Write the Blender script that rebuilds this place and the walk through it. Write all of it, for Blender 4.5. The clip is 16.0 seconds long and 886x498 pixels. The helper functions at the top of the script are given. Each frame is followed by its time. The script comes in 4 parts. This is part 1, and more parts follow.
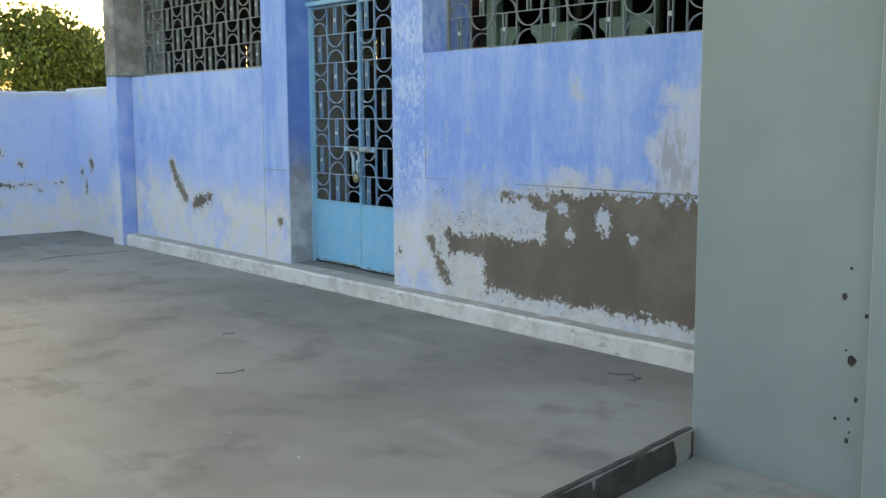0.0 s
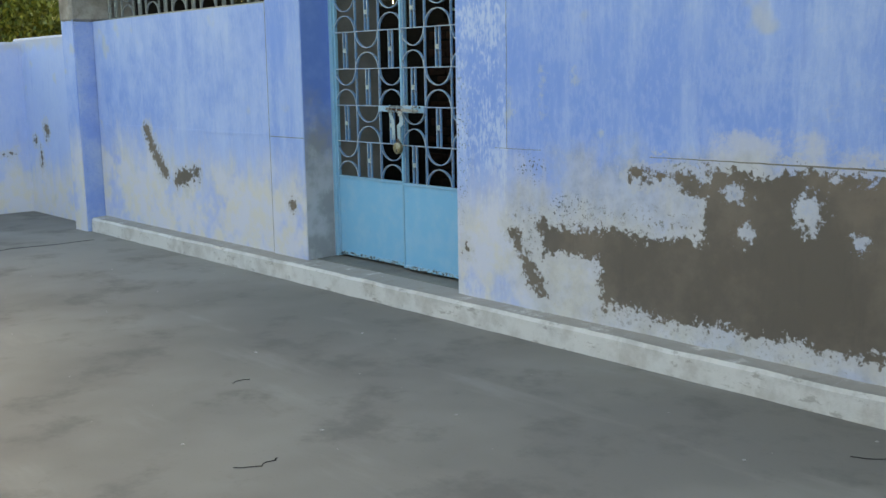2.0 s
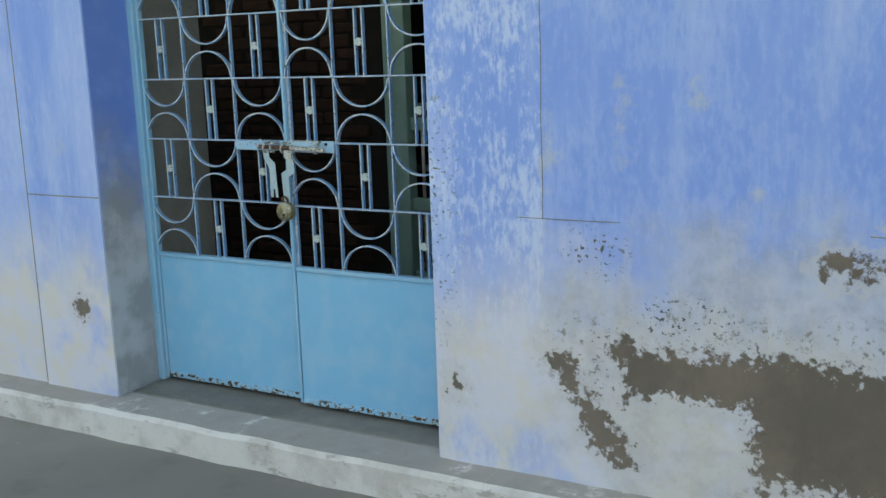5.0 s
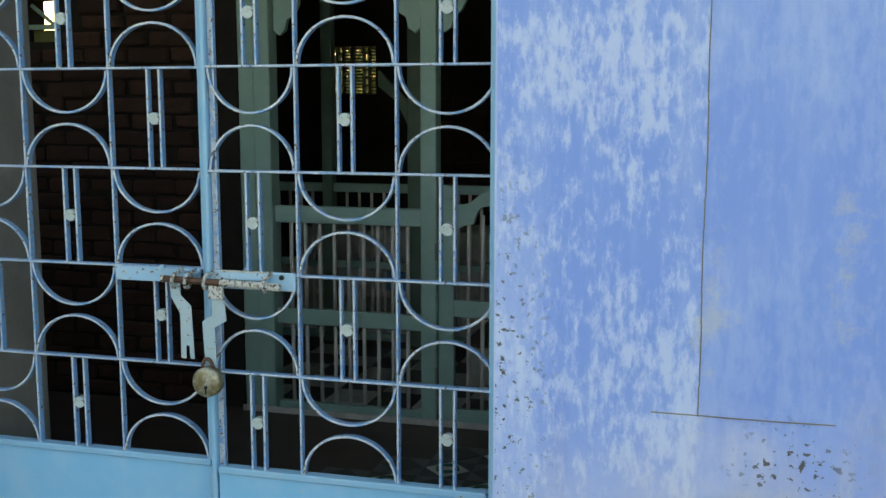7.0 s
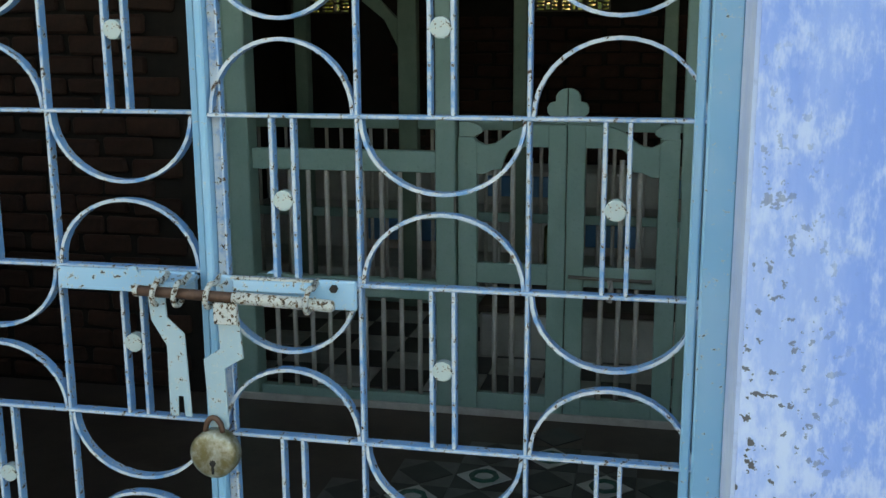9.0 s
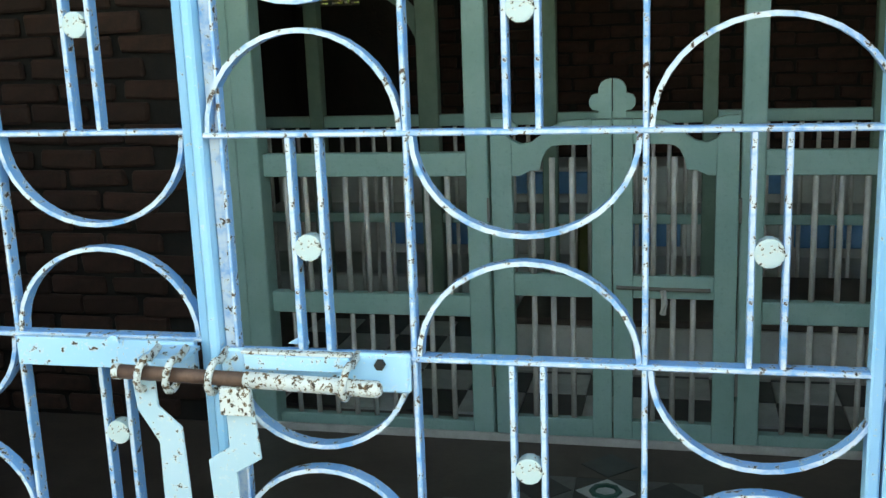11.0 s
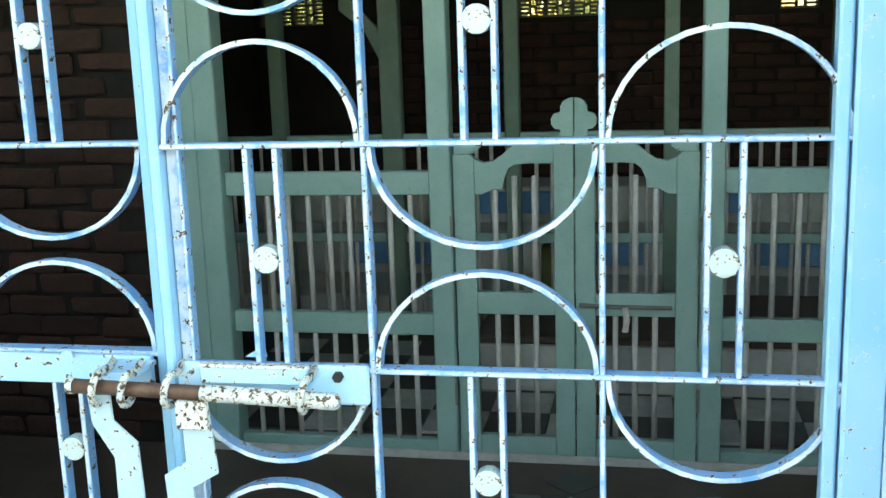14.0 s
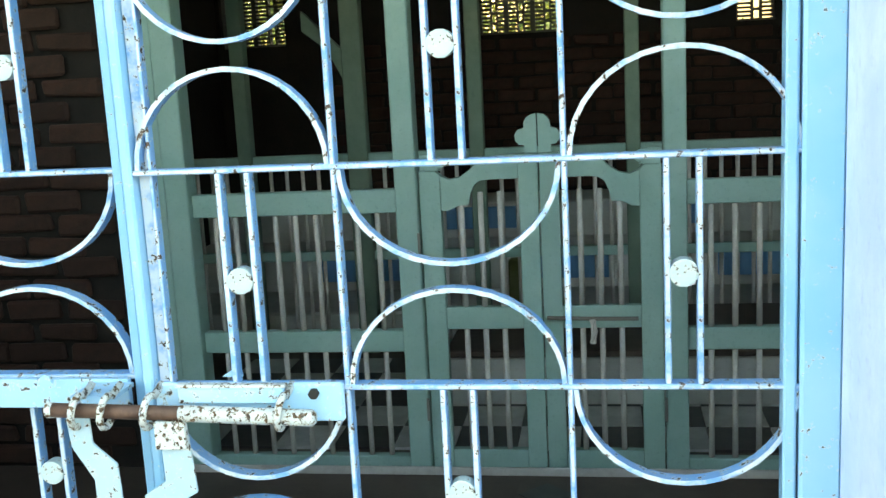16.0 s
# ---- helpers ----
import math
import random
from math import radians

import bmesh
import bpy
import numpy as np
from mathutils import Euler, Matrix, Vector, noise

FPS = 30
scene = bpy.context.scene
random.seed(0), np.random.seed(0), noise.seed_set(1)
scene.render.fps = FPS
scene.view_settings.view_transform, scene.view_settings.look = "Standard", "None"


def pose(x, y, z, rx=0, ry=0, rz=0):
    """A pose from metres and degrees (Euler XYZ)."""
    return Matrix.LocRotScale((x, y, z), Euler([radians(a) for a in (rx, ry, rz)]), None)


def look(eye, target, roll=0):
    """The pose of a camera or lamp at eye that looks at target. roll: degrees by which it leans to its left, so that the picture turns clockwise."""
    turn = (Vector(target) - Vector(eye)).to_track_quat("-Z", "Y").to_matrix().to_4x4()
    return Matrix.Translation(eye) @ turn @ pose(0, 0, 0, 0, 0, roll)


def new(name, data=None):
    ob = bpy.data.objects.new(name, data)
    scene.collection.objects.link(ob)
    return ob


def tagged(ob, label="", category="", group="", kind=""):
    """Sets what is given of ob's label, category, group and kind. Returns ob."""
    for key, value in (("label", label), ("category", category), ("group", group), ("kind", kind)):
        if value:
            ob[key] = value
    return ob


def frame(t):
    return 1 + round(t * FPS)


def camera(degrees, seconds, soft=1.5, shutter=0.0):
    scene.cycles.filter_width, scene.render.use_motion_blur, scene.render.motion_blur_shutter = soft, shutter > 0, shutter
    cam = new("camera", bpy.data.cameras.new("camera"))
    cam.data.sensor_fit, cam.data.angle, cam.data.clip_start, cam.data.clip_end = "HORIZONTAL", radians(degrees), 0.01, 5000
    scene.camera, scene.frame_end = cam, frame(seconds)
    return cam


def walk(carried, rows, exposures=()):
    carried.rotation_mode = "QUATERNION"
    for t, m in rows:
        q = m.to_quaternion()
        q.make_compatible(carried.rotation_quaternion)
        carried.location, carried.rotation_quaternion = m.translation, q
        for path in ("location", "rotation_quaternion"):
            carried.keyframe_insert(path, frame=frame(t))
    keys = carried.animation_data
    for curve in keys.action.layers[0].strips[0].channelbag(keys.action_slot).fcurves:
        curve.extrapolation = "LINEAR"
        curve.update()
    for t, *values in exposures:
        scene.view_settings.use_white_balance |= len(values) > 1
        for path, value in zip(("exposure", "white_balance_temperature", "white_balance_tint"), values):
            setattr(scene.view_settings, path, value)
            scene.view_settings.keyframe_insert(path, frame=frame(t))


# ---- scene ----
cam = camera(46.1, 16.0)
PATH = [
    (0, (6.002, -4.223, 1.206), (4.477, -2.955, 0.95), -0.3),
    (0.5, (5.54, -3.993, 1.172), (3.948, -2.808, 0.922), -1.0),
    (1, (5.124, -3.801, 1.151), (3.587, -2.54, 0.93), 2.2),
    (1.5, (4.683, -3.58, 1.165), (3.161, -2.31, 0.899), -2.0),
    (2, (4.268, -3.451, 1.155), (2.785, -2.152, 0.82), -0.9),
    (2.5, (3.866, -3.329, 1.203), (2.424, -1.975, 0.91), -0.8),
    (3, (3.478, -3.166, 1.198), (2.091, -1.749, 0.935), -1.2),
    (3.5, (3.095, -3.039, 1.163), (1.894, -1.454, 0.951), -2.8),
    (3.7, (2.948, -2.99, 1.206), (1.766, -1.409, 0.883), -1.5),
    (5.8, (1.556, -2.354, 1.289), (0.806, -0.536, 0.924), -1.4),
    (6, (1.436, -2.295, 1.299), (0.76, -0.443, 0.96), -0.6),
    (6.5, (1.2, -2.048, 1.293), (0.589, -0.162, 1.03), -1.5),
    (7, (1.012, -1.838, 1.309), (0.483, 0.07, 1.033), 0.0),
    (7.5, (0.831, -1.653, 1.296), (0.482, 0.294, 1.002), 1.0),
    (8, (0.717, -1.47, 1.292), (0.472, 0.491, 0.986), -0.4),
    (8.5, (0.64, -1.25, 1.283), (0.307, 0.676, 0.86), 0.1),
    (9, (0.568, -1.16, 1.278), (0.15, 0.752, 0.865), -0.3),
    (9.5, (0.478, -1.066, 1.284), (0.066, 0.856, 0.913), -2.4),
    (9.7, (0.478, -1.033, 1.299), (0.047, 0.872, 0.87), -2.5),
    (11.8, (0.423, -0.808, 1.259), (-0.015, 1.096, 0.833), -2.0),
    (12, (0.427, -0.806, 1.259), (-0.001, 1.102, 0.837), -1.9),
    (12.5, (0.433, -0.801, 1.256), (0.006, 1.103, 0.816), -2.2),
    (13, (0.435, -0.813, 1.255), (-0.003, 1.086, 0.809), -2.0),
    (13.5, (0.438, -0.835, 1.259), (0.021, 1.079, 0.854), -2.1),
    (14, (0.447, -0.857, 1.263), (0.071, 1.068, 0.872), -1.9),
    (14.5, (0.444, -0.874, 1.267), (0.062, 1.054, 0.899), -1.8),
    (15, (0.443, -0.883, 1.269), (0.07, 1.048, 0.907), -2.4),
    (15.5, (0.448, -0.886, 1.27), (0.101, 1.05, 0.905), -3.1),
    (16, (0.45, -0.884, 1.269), (0.136, 1.058, 0.906), -3.0),
]
EXPOSURES = [(0, 2.05, 7900, 8), (2, 2.0, 8250, 8), (3.5, 2.0, 8400, 8), (7, 2.15, 8400, 8), (9.4, 2.5, 8400, 8), (11.7, 3.5, 8300, 3), (16, 3.65, 8300, 3)]
walk(cam, [(t, look(e, a, r)) for t, e, a, r in PATH], EXPOSURES)

# ---- light ----
world = bpy.data.worlds.new("world")
scene.world = world
world.use_nodes = True
wn = world.node_tree
sky = wn.nodes.new("ShaderNodeTexSky")
sky.sky_type = "NISHITA"
sky.sun_disc = False
sky.sun_elevation = radians(14)
sky.sun_rotation = radians(-62)
sky.air_density, sky.dust_density, sky.ozone_density = 1.2, 3.0, 1.0
wn.links.new(sky.outputs[0], wn.nodes["Background"].inputs[0])
wn.nodes["Background"].inputs[1].default_value = 0.15
sun_data = bpy.data.lights.new("sun", "SUN")
sun_data.energy, sun_data.angle, sun_data.color = 0.35, radians(12), (1.0, 0.86, 0.66)
sun = new("sun", sun_data)
sun.matrix_world = look((-8.6, 4.6, 2.43), (0, 0, 0))


# ---- materials ----
class Nodes:
    """A material's nodes, with short calls for arithmetic."""

    def __init__(self, name, rough=0.8, metal=0.0):
        self.mat = bpy.data.materials.new(name)
        self.mat.use_nodes = True
        self.t = self.mat.node_tree
        self.b = self.t.nodes["Principled BSDF"]
        self.b.inputs["Roughness"].default_value = rough
        self.b.inputs["Metallic"].default_value = metal
        self.co = self.t.nodes.new("ShaderNodeTexCoord").outputs["Object"]
        self.sep = None

    def put(self, socket, v):
        if isinstance(v, bpy.types.NodeSocket):
            self.t.links.new(v, socket)
        elif isinstance(v, tuple) and len(v) == 3 and socket.type == "RGBA":
            socket.default_value = (*v, 1)
        else:
            socket.default_value = v

    def m(self, op, a, b=0.0, c=0.0):
        n = self.t.nodes.new("ShaderNodeMath")
        n.operation = op
        for s, v in zip(n.inputs, (a, b, c)):
            self.put(s, v)
        return n.outputs[0]

    def xyz(self):
        if self.sep is None:
            n = self.t.nodes.new("ShaderNodeSeparateXYZ")
            self.t.links.new(self.co, n.inputs[0])
            self.sep = n.outputs
        return self.sep

    def scaled(self, s):
        n = self.t.nodes.new("ShaderNodeMapping")
        self.t.links.new(self.co, n.inputs[0])
        n.inputs["Scale"].default_value = s
        return n.outputs[0]

    def noise(self, scale, detail=4.0, rough=0.6, stretch=None):
        n = self.t.nodes.new("ShaderNodeTexNoise")
        self.t.links.new(self.scaled(stretch) if stretch else self.co, n.inputs["Vector"])
        n.inputs["Scale"].default_value, n.inputs["Detail"].default_value, n.inputs["Roughness"].default_value = scale, detail, rough
        return n.outputs[0]

    def ramp(self, v, lo, hi):
        n = self.t.nodes.new("ShaderNodeMapRange")
        n.interpolation_type = "SMOOTHSTEP"
        self.put(n.inputs[0], v)
        n.inputs[1].default_value, n.inputs[2].default_value = lo, hi
        return n.outputs[0]

    def mix(self, f, a, b):
        n = self.t.nodes.new("ShaderNodeMix")
        n.data_type = "RGBA"
        self.put(n.inputs[0], f)
        self.put(n.inputs[6], a)
        self.put(n.inputs[7], b)
        return n.outputs[2]

    def random(self):
        return self.t.nodes.new("ShaderNodeObjectInfo").outputs["Random"]

    def bump(self, h, strength=0.3, dist=0.01):
        n = self.t.nodes.new("ShaderNodeBump")
        self.put(n.inputs["Height"], h)
        n.inputs["Strength"].default_value, n.inputs["Distance"].default_value = strength, dist
        self.t.links.new(n.outputs[0], self.b.inputs["Normal"])

    def done(self, colour, rough=None):
        self.put(self.b.inputs["Base Color"], colour)
        if rough is not None:
            self.put(self.b.inputs["Roughness"], rough)
        return self.mat

    # signed distances in the plane (u, z); u is x unless given
    def rect(self, x0, x1, z0, z1, u=None):
        x, _, z = self.xyz()
        u = x if u is None else u
        dx = self.m("SUBTRACT", self.m("ABSOLUTE", self.m("SUBTRACT", u, (x0 + x1) / 2)), (x1 - x0) / 2)
        dz = self.m("SUBTRACT", self.m("ABSOLUTE", self.m("SUBTRACT", z, (z0 + z1) / 2)), (z1 - z0) / 2)
        return self.m("MAXIMUM", dx, dz)

    def disc(self, cx, cz, r, squash=1.0, u=None):
        x, _, z = self.xyz()
        u = x if u is None else u
        a = self.m("SUBTRACT", u, cx)
        b = self.m("MULTIPLY", self.m("SUBTRACT", z, cz), squash)
        return self.m("SUBTRACT", self.m("SQRT", self.m("ADD", self.m("MULTIPLY", a, a), self.m("MULTIPLY", b, b))), r)

    def seg(self, ax, az, bx, bz, r):
        x, _, z = self.xyz()
        px, pz, bx, bz = self.m("SUBTRACT", x, ax), self.m("SUBTRACT", z, az), bx - ax, bz - az
        k = 1 / (bx * bx + bz * bz)
        h = self.m("ADD", self.m("MULTIPLY", px, bx * k), self.m("MULTIPLY", pz, bz * k))
        n = self.t.nodes.new("ShaderNodeClamp")
        self.put(n.inputs[0], h)
        h = n.outputs[0]
        dx, dz = self.m("SUBTRACT", px, self.m("MULTIPLY", h, bx)), self.m("SUBTRACT", pz, self.m("MULTIPLY", h, bz))
        return self.m("SUBTRACT", self.m("SQRT", self.m("ADD", self.m("MULTIPLY", dx, dx), self.m("MULTIPLY", dz, dz))), r)

    def union(self, *v):
        out = v[0]
        for w in v[1:]:
            out = self.m("MINIMUM", out, w)
        return out

    def minus(self, a, b):
        return self.m("MAXIMUM", a, self.m("MULTIPLY", b, -1.0))


BLUE, PALE, WASH, CREAM = (0.205, 0.35, 0.79), (0.40, 0.53, 0.85), (0.66, 0.67, 0.76), (0.70, 0.67, 0.62)


def limewash(name, patches, low=0.66, brighten=0.0):
    """Blue limewash, streaked and faded to grey-white near the ground, with plaster laid bare where patches says."""
    n = Nodes(name, 0.9)
    x, y, z = n.xyz()
    big, mid, fine = n.noise(1.3, 3), n.noise(7, 5, 0.65), n.noise(45, 4, 0.7)
    streak = n.noise(1.0, 5, 0.66, (10, 10, 1.5))
    dabs = n.noise(1.0, 4, 0.7, (55, 55, 20))
    pale = n.ramp(n.m("ADD", n.m("MULTIPLY", streak, 0.62), n.m("MULTIPLY", big, 0.5)), 0.47 - brighten, 0.74 - brighten)
    c = n.mix(n.m("MULTIPLY", pale, 0.8), BLUE, PALE)
    if patches:
        # Paler blue west of the door, which also makes up for weak skylight.
        old = n.m("MULTIPLY", n.m("SUBTRACT", 1.0, n.ramp(x, -1.0, -0.97)), n.ramp(n.m("ADD", n.m("MULTIPLY", big, 0.5), n.m("MULTIPLY", mid, 0.5)), 0.30, 0.62))
        c = n.mix(n.m("MULTIPLY", old, 0.55), c, (0.44, 0.57, 0.90))
    # the strip beside the door was brushed over roughly, in dabs
    strip = n.m("MULTIPLY", n.ramp(x, 0.55, 0.60), n.m("SUBTRACT", 1.0, n.ramp(x, 0.968, 0.980)))
    dab = n.m("ADD", n.m("MULTIPLY", dabs, 0.6), n.m("ADD", n.m("MULTIPLY", n.noise(12, 5, 0.7), 0.3), n.m("MULTIPLY", n.noise(4, 4, 0.65), 0.4)))
    c = n.mix(n.m("MULTIPLY", n.ramp(dab, 0.60, 0.76), n.m("ADD", 0.18, n.m("MULTIPLY", strip, 0.5))), c, (0.60, 0.70, 0.90))
    soft = n.noise(1.0, 5, 0.6, (5, 5, 1.1))
    c = n.mix(n.m("MULTIPLY", n.ramp(soft, 0.52, 0.74), 0.45), c, (0.50, 0.62, 0.86))
    c = n.mix(n.m("MULTIPLY", n.ramp(n.noise(1.0, 4, 0.65, (20, 20, 2.2)), 0.58, 0.72), 0.3), c, (0.15, 0.27, 0.72))
    # below the dado line the wash is thin and chalky
    h = n.m("ADD", z, n.m("MULTIPLY", n.m("SUBTRACT", big, 0.5), 0.55))
    h = n.m("ADD", h, n.m("MULTIPLY", n.m("SUBTRACT", mid, 0.5), 0.35))
    h = n.m("ADD", h, n.m("MULTIPLY", n.m("SUBTRACT", streak, 0.5), 0.5))
    thin = n.m("SUBTRACT", 1.0, n.ramp(h, low - 0.22, low + 0.17))
    thin = n.m("MULTIPLY", thin, n.m("SUBTRACT", 1.0, n.m("MULTIPLY", n.ramp(n.noise(3.2, 4, 0.6), 0.5, 0.66), 0.6)))
    c = n.mix(n.m("MULTIPLY", thin, 0.93), c, n.mix(n.ramp(mid, 0.42, 0.62), WASH, CREAM))
    if low < 0.6:
        crest = n.ramp(n.m("ADD", z, n.m("MULTIPLY", n.m("SUBTRACT", mid, 0.5), 0.25)), 1.36, 1.47)
        c = n.mix(n.m("MULTIPLY", crest, 0.6), c, (0.52, 0.52, 0.53))
    if patches:
        cream = n.m("SUBTRACT", 1.0, n.ramp(n.m("ADD", n.union(n.rect(2.15, 6.0, 0.80, 0.93), n.disc(2.95, 1.05, 0.22, 0.8)), n.m("MULTIPLY", n.m("SUBTRACT", n.noise(3.5, 6, 0.65), 0.5), 0.9)), -0.08, 0.06))
        c = n.mix(n.m("MULTIPLY", cream, 0.55), c, CREAM)
        grime = n.m("SUBTRACT", 1.0, n.ramp(n.m("ADD", n.disc(2.88, 0.97, 0.07, 0.7), n.m("MULTIPLY", n.m("SUBTRACT", n.noise(1.0, 6, 0.7, (26, 26, 7)), 0.5), 0.75)), -0.04, 0.05))
        c = n.mix(n.m("MULTIPLY", grime, 0.5), c, (0.26, 0.25, 0.24))
        # a grey, weathered field of old wash over the bare patch, and yellowed scuffs higher up
        field = n.m("ADD", n.union(n.rect(1.28, 9.0, 0.50, 0.80), n.rect(1.02, 1.4, 0.25, 0.62), n.rect(1.15, 9.0, 0.05, 0.26)), n.m("MULTIPLY", n.m("SUBTRACT", n.noise(4.5, 6, 0.68), 0.5), 0.55))
        field = n.m("SUBTRACT", 1.0, n.ramp(field, -0.07, 0.10))
        c = n.mix(n.m("MULTIPLY", field, 0.52), c, n.mix(n.ramp(n.noise(11, 5, 0.7), 0.38, 0.66), (0.56, 0.57, 0.58), (0.38, 0.38, 0.37)))
        scuff = n.union(n.disc(1.19, 1.08, 0.012, 0.3), n.disc(1.37, 1.12, 0.025, 0.8), n.disc(0.995, 0.98, 0.008, 0.2), n.disc(1.52, 0.90, 0.006, 1.5))
        scuff = n.m("SUBTRACT", 1.0, n.ramp(n.m("ADD", scuff, n.m("MULTIPLY", n.m("SUBTRACT", n.noise(16, 5, 0.7), 0.5), 0.22)), -0.03, 0.02))
        c = n.mix(n.m("MULTIPLY", scuff, 0.42), c, (0.64, 0.64, 0.54))
        sooty = n.union(n.disc(1.10, 0.46, 0.13, 1.3), n.rect(1.3, 2.0, 0.52, 0.60), n.rect(1.5, 2.6, 0.14, 0.20))
        sooty = n.m("SUBTRACT", 1.0, n.ramp(sooty, -0.06, 0.07))
        c = n.mix(n.m("MULTIPLY", sooty, n.ramp(n.noise(48, 5, 0.75), 0.55, 0.63)), c, (0.19, 0.175, 0.16))
        near = n.union(n.disc(0.655, 0.82, 0.05, 0.2), n.disc(1.12, 0.74, 0.07, 1.2), n.disc(1.35, 0.57, 0.13, 2.0), n.disc(2.0, 0.75, 0.2, 3.0))
        near = n.m("SUBTRACT", 1.0, n.ramp(near, -0.04, 0.06))
        c = n.mix(n.m("MULTIPLY", near, n.ramp(n.noise(85, 3, 0.6), 0.61, 0.63)), c, (0.10, 0.10, 0.11))
    spot = n.m("MULTIPLY", n.ramp(n.noise(2.6, 3, 0.6), 0.66, 0.73), 0.5)
    c = n.mix(spot, c, (0.55, 0.56, 0.55))
    wob = n.m("ADD", n.m("MULTIPLY", n.m("SUBTRACT", n.noise(6.5, 7, 0.75), 0.5), 0.22), n.m("MULTIPLY", n.m("SUBTRACT", n.noise(34, 4, 0.7), 0.5), 0.17))
    relief = n.m("ADD", n.m("MULTIPLY", fine, 0.4), n.m("MULTIPLY", dabs, 0.3))
    if patches:
        d = n.m("ADD", patches(n), wob)
        bare = n.m("SUBTRACT", 1.0, n.ramp(d, -0.012, 0.008))
        rim = n.m("SUBTRACT", 1.0, n.ramp(n.m("ABSOLUTE", n.m("SUBTRACT", d, 0.02)), 0.0, 0.035))
        c = n.mix(n.m("MULTIPLY", rim, 0.55), c, (0.56, 0.56, 0.58))
        bc = n.mix(n.ramp(n.noise(2.2, 6, 0.65), 0.38, 0.62), (0.14, 0.118, 0.10), (0.20, 0.165, 0.137))
        bc = n.mix(n.m("MULTIPLY", n.ramp(n.noise(1.0, 5, 0.7, (14, 14, 3)), 0.52, 0.70), 0.4), bc, (0.115, 0.10, 0.088))
        bc = n.mix(n.m("MULTIPLY", n.ramp(fine, 0.6, 0.75), 0.35), bc, (0.10, 0.09, 0.08))
        c = n.mix(bare, c, bc)
        relief = n.m("SUBTRACT", relief, n.m("MULTIPLY", bare, 1.6))
    n.bump(relief, 0.35, 0.006)
    return n.done(c)


def facade_patches(n):
    main = n.union(n.rect(1.50, 9.0, 0.19, 0.51), n.rect(2.02, 9.0, 0.19, 0.795), n.rect(1.20, 1.6, 0.37, 0.50))
    for cx, cz, r, k in ((2.14, 0.70, 0.05, 1.5), (2.19, 0.56, 0.022, 1.0), (2.43, 0.665, 0.055, 0.8), (2.30, 0.80, 0.04, 1.8), (1.33, 0.29, 0.12, 1.25), (2.62, 0.58, 0.015, 1.0)):
        main = n.minus(main, n.disc(cx, cz, r, k))
    tail = n.union(n.seg(1.02, 0.45, 1.06, 0.36, 0.022), n.seg(1.06, 0.36, 1.18, 0.21, 0.028), n.seg(1.16, 0.50, 1.26, 0.46, 0.025), n.seg(1.69, 0.755, 1.96, 0.735, 0.022), n.seg(1.94, 0.72, 2.06, 0.69, 0.035))
    left = n.union(n.seg(-2.62, 0.78, -2.36, 0.50, 0.045), n.seg(-2.20, 0.46, -1.92, 0.53, 0.05), n.disc(-0.76, 0.42, 0.025), n.disc(0.70, 0.33, 0.02))
    return n.union(main, tail, left)


def yard_patches(n):
    u = n.m("ADD", n.xyz()[0], n.xyz()[1])
    return n.union(n.rect(-7.2, -5.25, 0.512, 0.515, u), n.disc(-4.95, 0.62, 0.03, 1.0, u), n.disc(-5.5, 0.45, 0.02, 1.0, u), n.rect(-6.6, -5.9, 0.30, 0.31, u), n.disc(-5.9, 0.85, 0.035, 0.8, u), n.disc(-6.15, 0.66, 0.04, 1.2, u), n.disc(-5.7, 0.72, 0.03, 1.0, u), n.disc(-4.7, 0.72, 0.045, 0.7, u), n.disc(-4.85, 0.50, 0.03, 0.5, u))


m_facade = limewash("facade_limewash", facade_patches)
# Yard wash is lightened in colour to stand for stronger skylight there.
m_yard = limewash("yard_wall_limewash", yard_patches, low=0.45, brighten=0.24)


def plain(name, colour, other, rough=0.8, scale=6.0, bump=0.2, metal=0.0, fine=60.0, spread=0.0):
    n = Nodes(name, rough, metal)
    a = n.ramp(n.noise(scale, 5, 0.65), 0.35, 0.68)
    b = n.noise(fine, 3, 0.6)
    c = n.mix(a, colour, other)
    c = n.mix(n.m("MULTIPLY", n.ramp(b, 0.55, 0.75), 0.3), c, tuple(v * 0.6 for v in colour))
    if spread:
        c = n.mix(n.m("MULTIPLY", n.random(), spread), c, tuple(v * 0.35 for v in colour))
    n.bump(b, bump, 0.004)
    return n.done(c)


def concrete():
    n = Nodes("courtyard_concrete", 0.85)
    big, mid, fine = n.noise(0.55, 4, 0.6), n.noise(2.4, 6, 0.65), n.noise(70, 3, 0.7)
    c = n.mix(n.ramp(big, 0.38, 0.62), (0.30, 0.285, 0.26), (0.225, 0.212, 0.195))
    c = n.mix(n.m("MULTIPLY", n.ramp(mid, 0.5, 0.68), 0.6), c, (0.155, 0.146, 0.135))
    c = n.mix(n.m("MULTIPLY", n.ramp(n.noise(1.0, 5, 0.6, (0.7, 3.0, 1)), 0.56, 0.7), 0.4), c, (0.36, 0.345, 0.32))
    c = n.mix(n.m("MULTIPLY", n.ramp(fine, 0.6, 0.75), 0.3), c, (0.12, 0.115, 0.11))
    n.bump(n.m("ADD", mid, n.m("MULTIPLY", fine, 0.3)), 0.25, 0.006)
    n.b.inputs["Specular IOR Level"].default_value = 0.2
    return n.done(c, n.m("ADD", 0.84, n.m("MULTIPLY", mid, 0.14)))


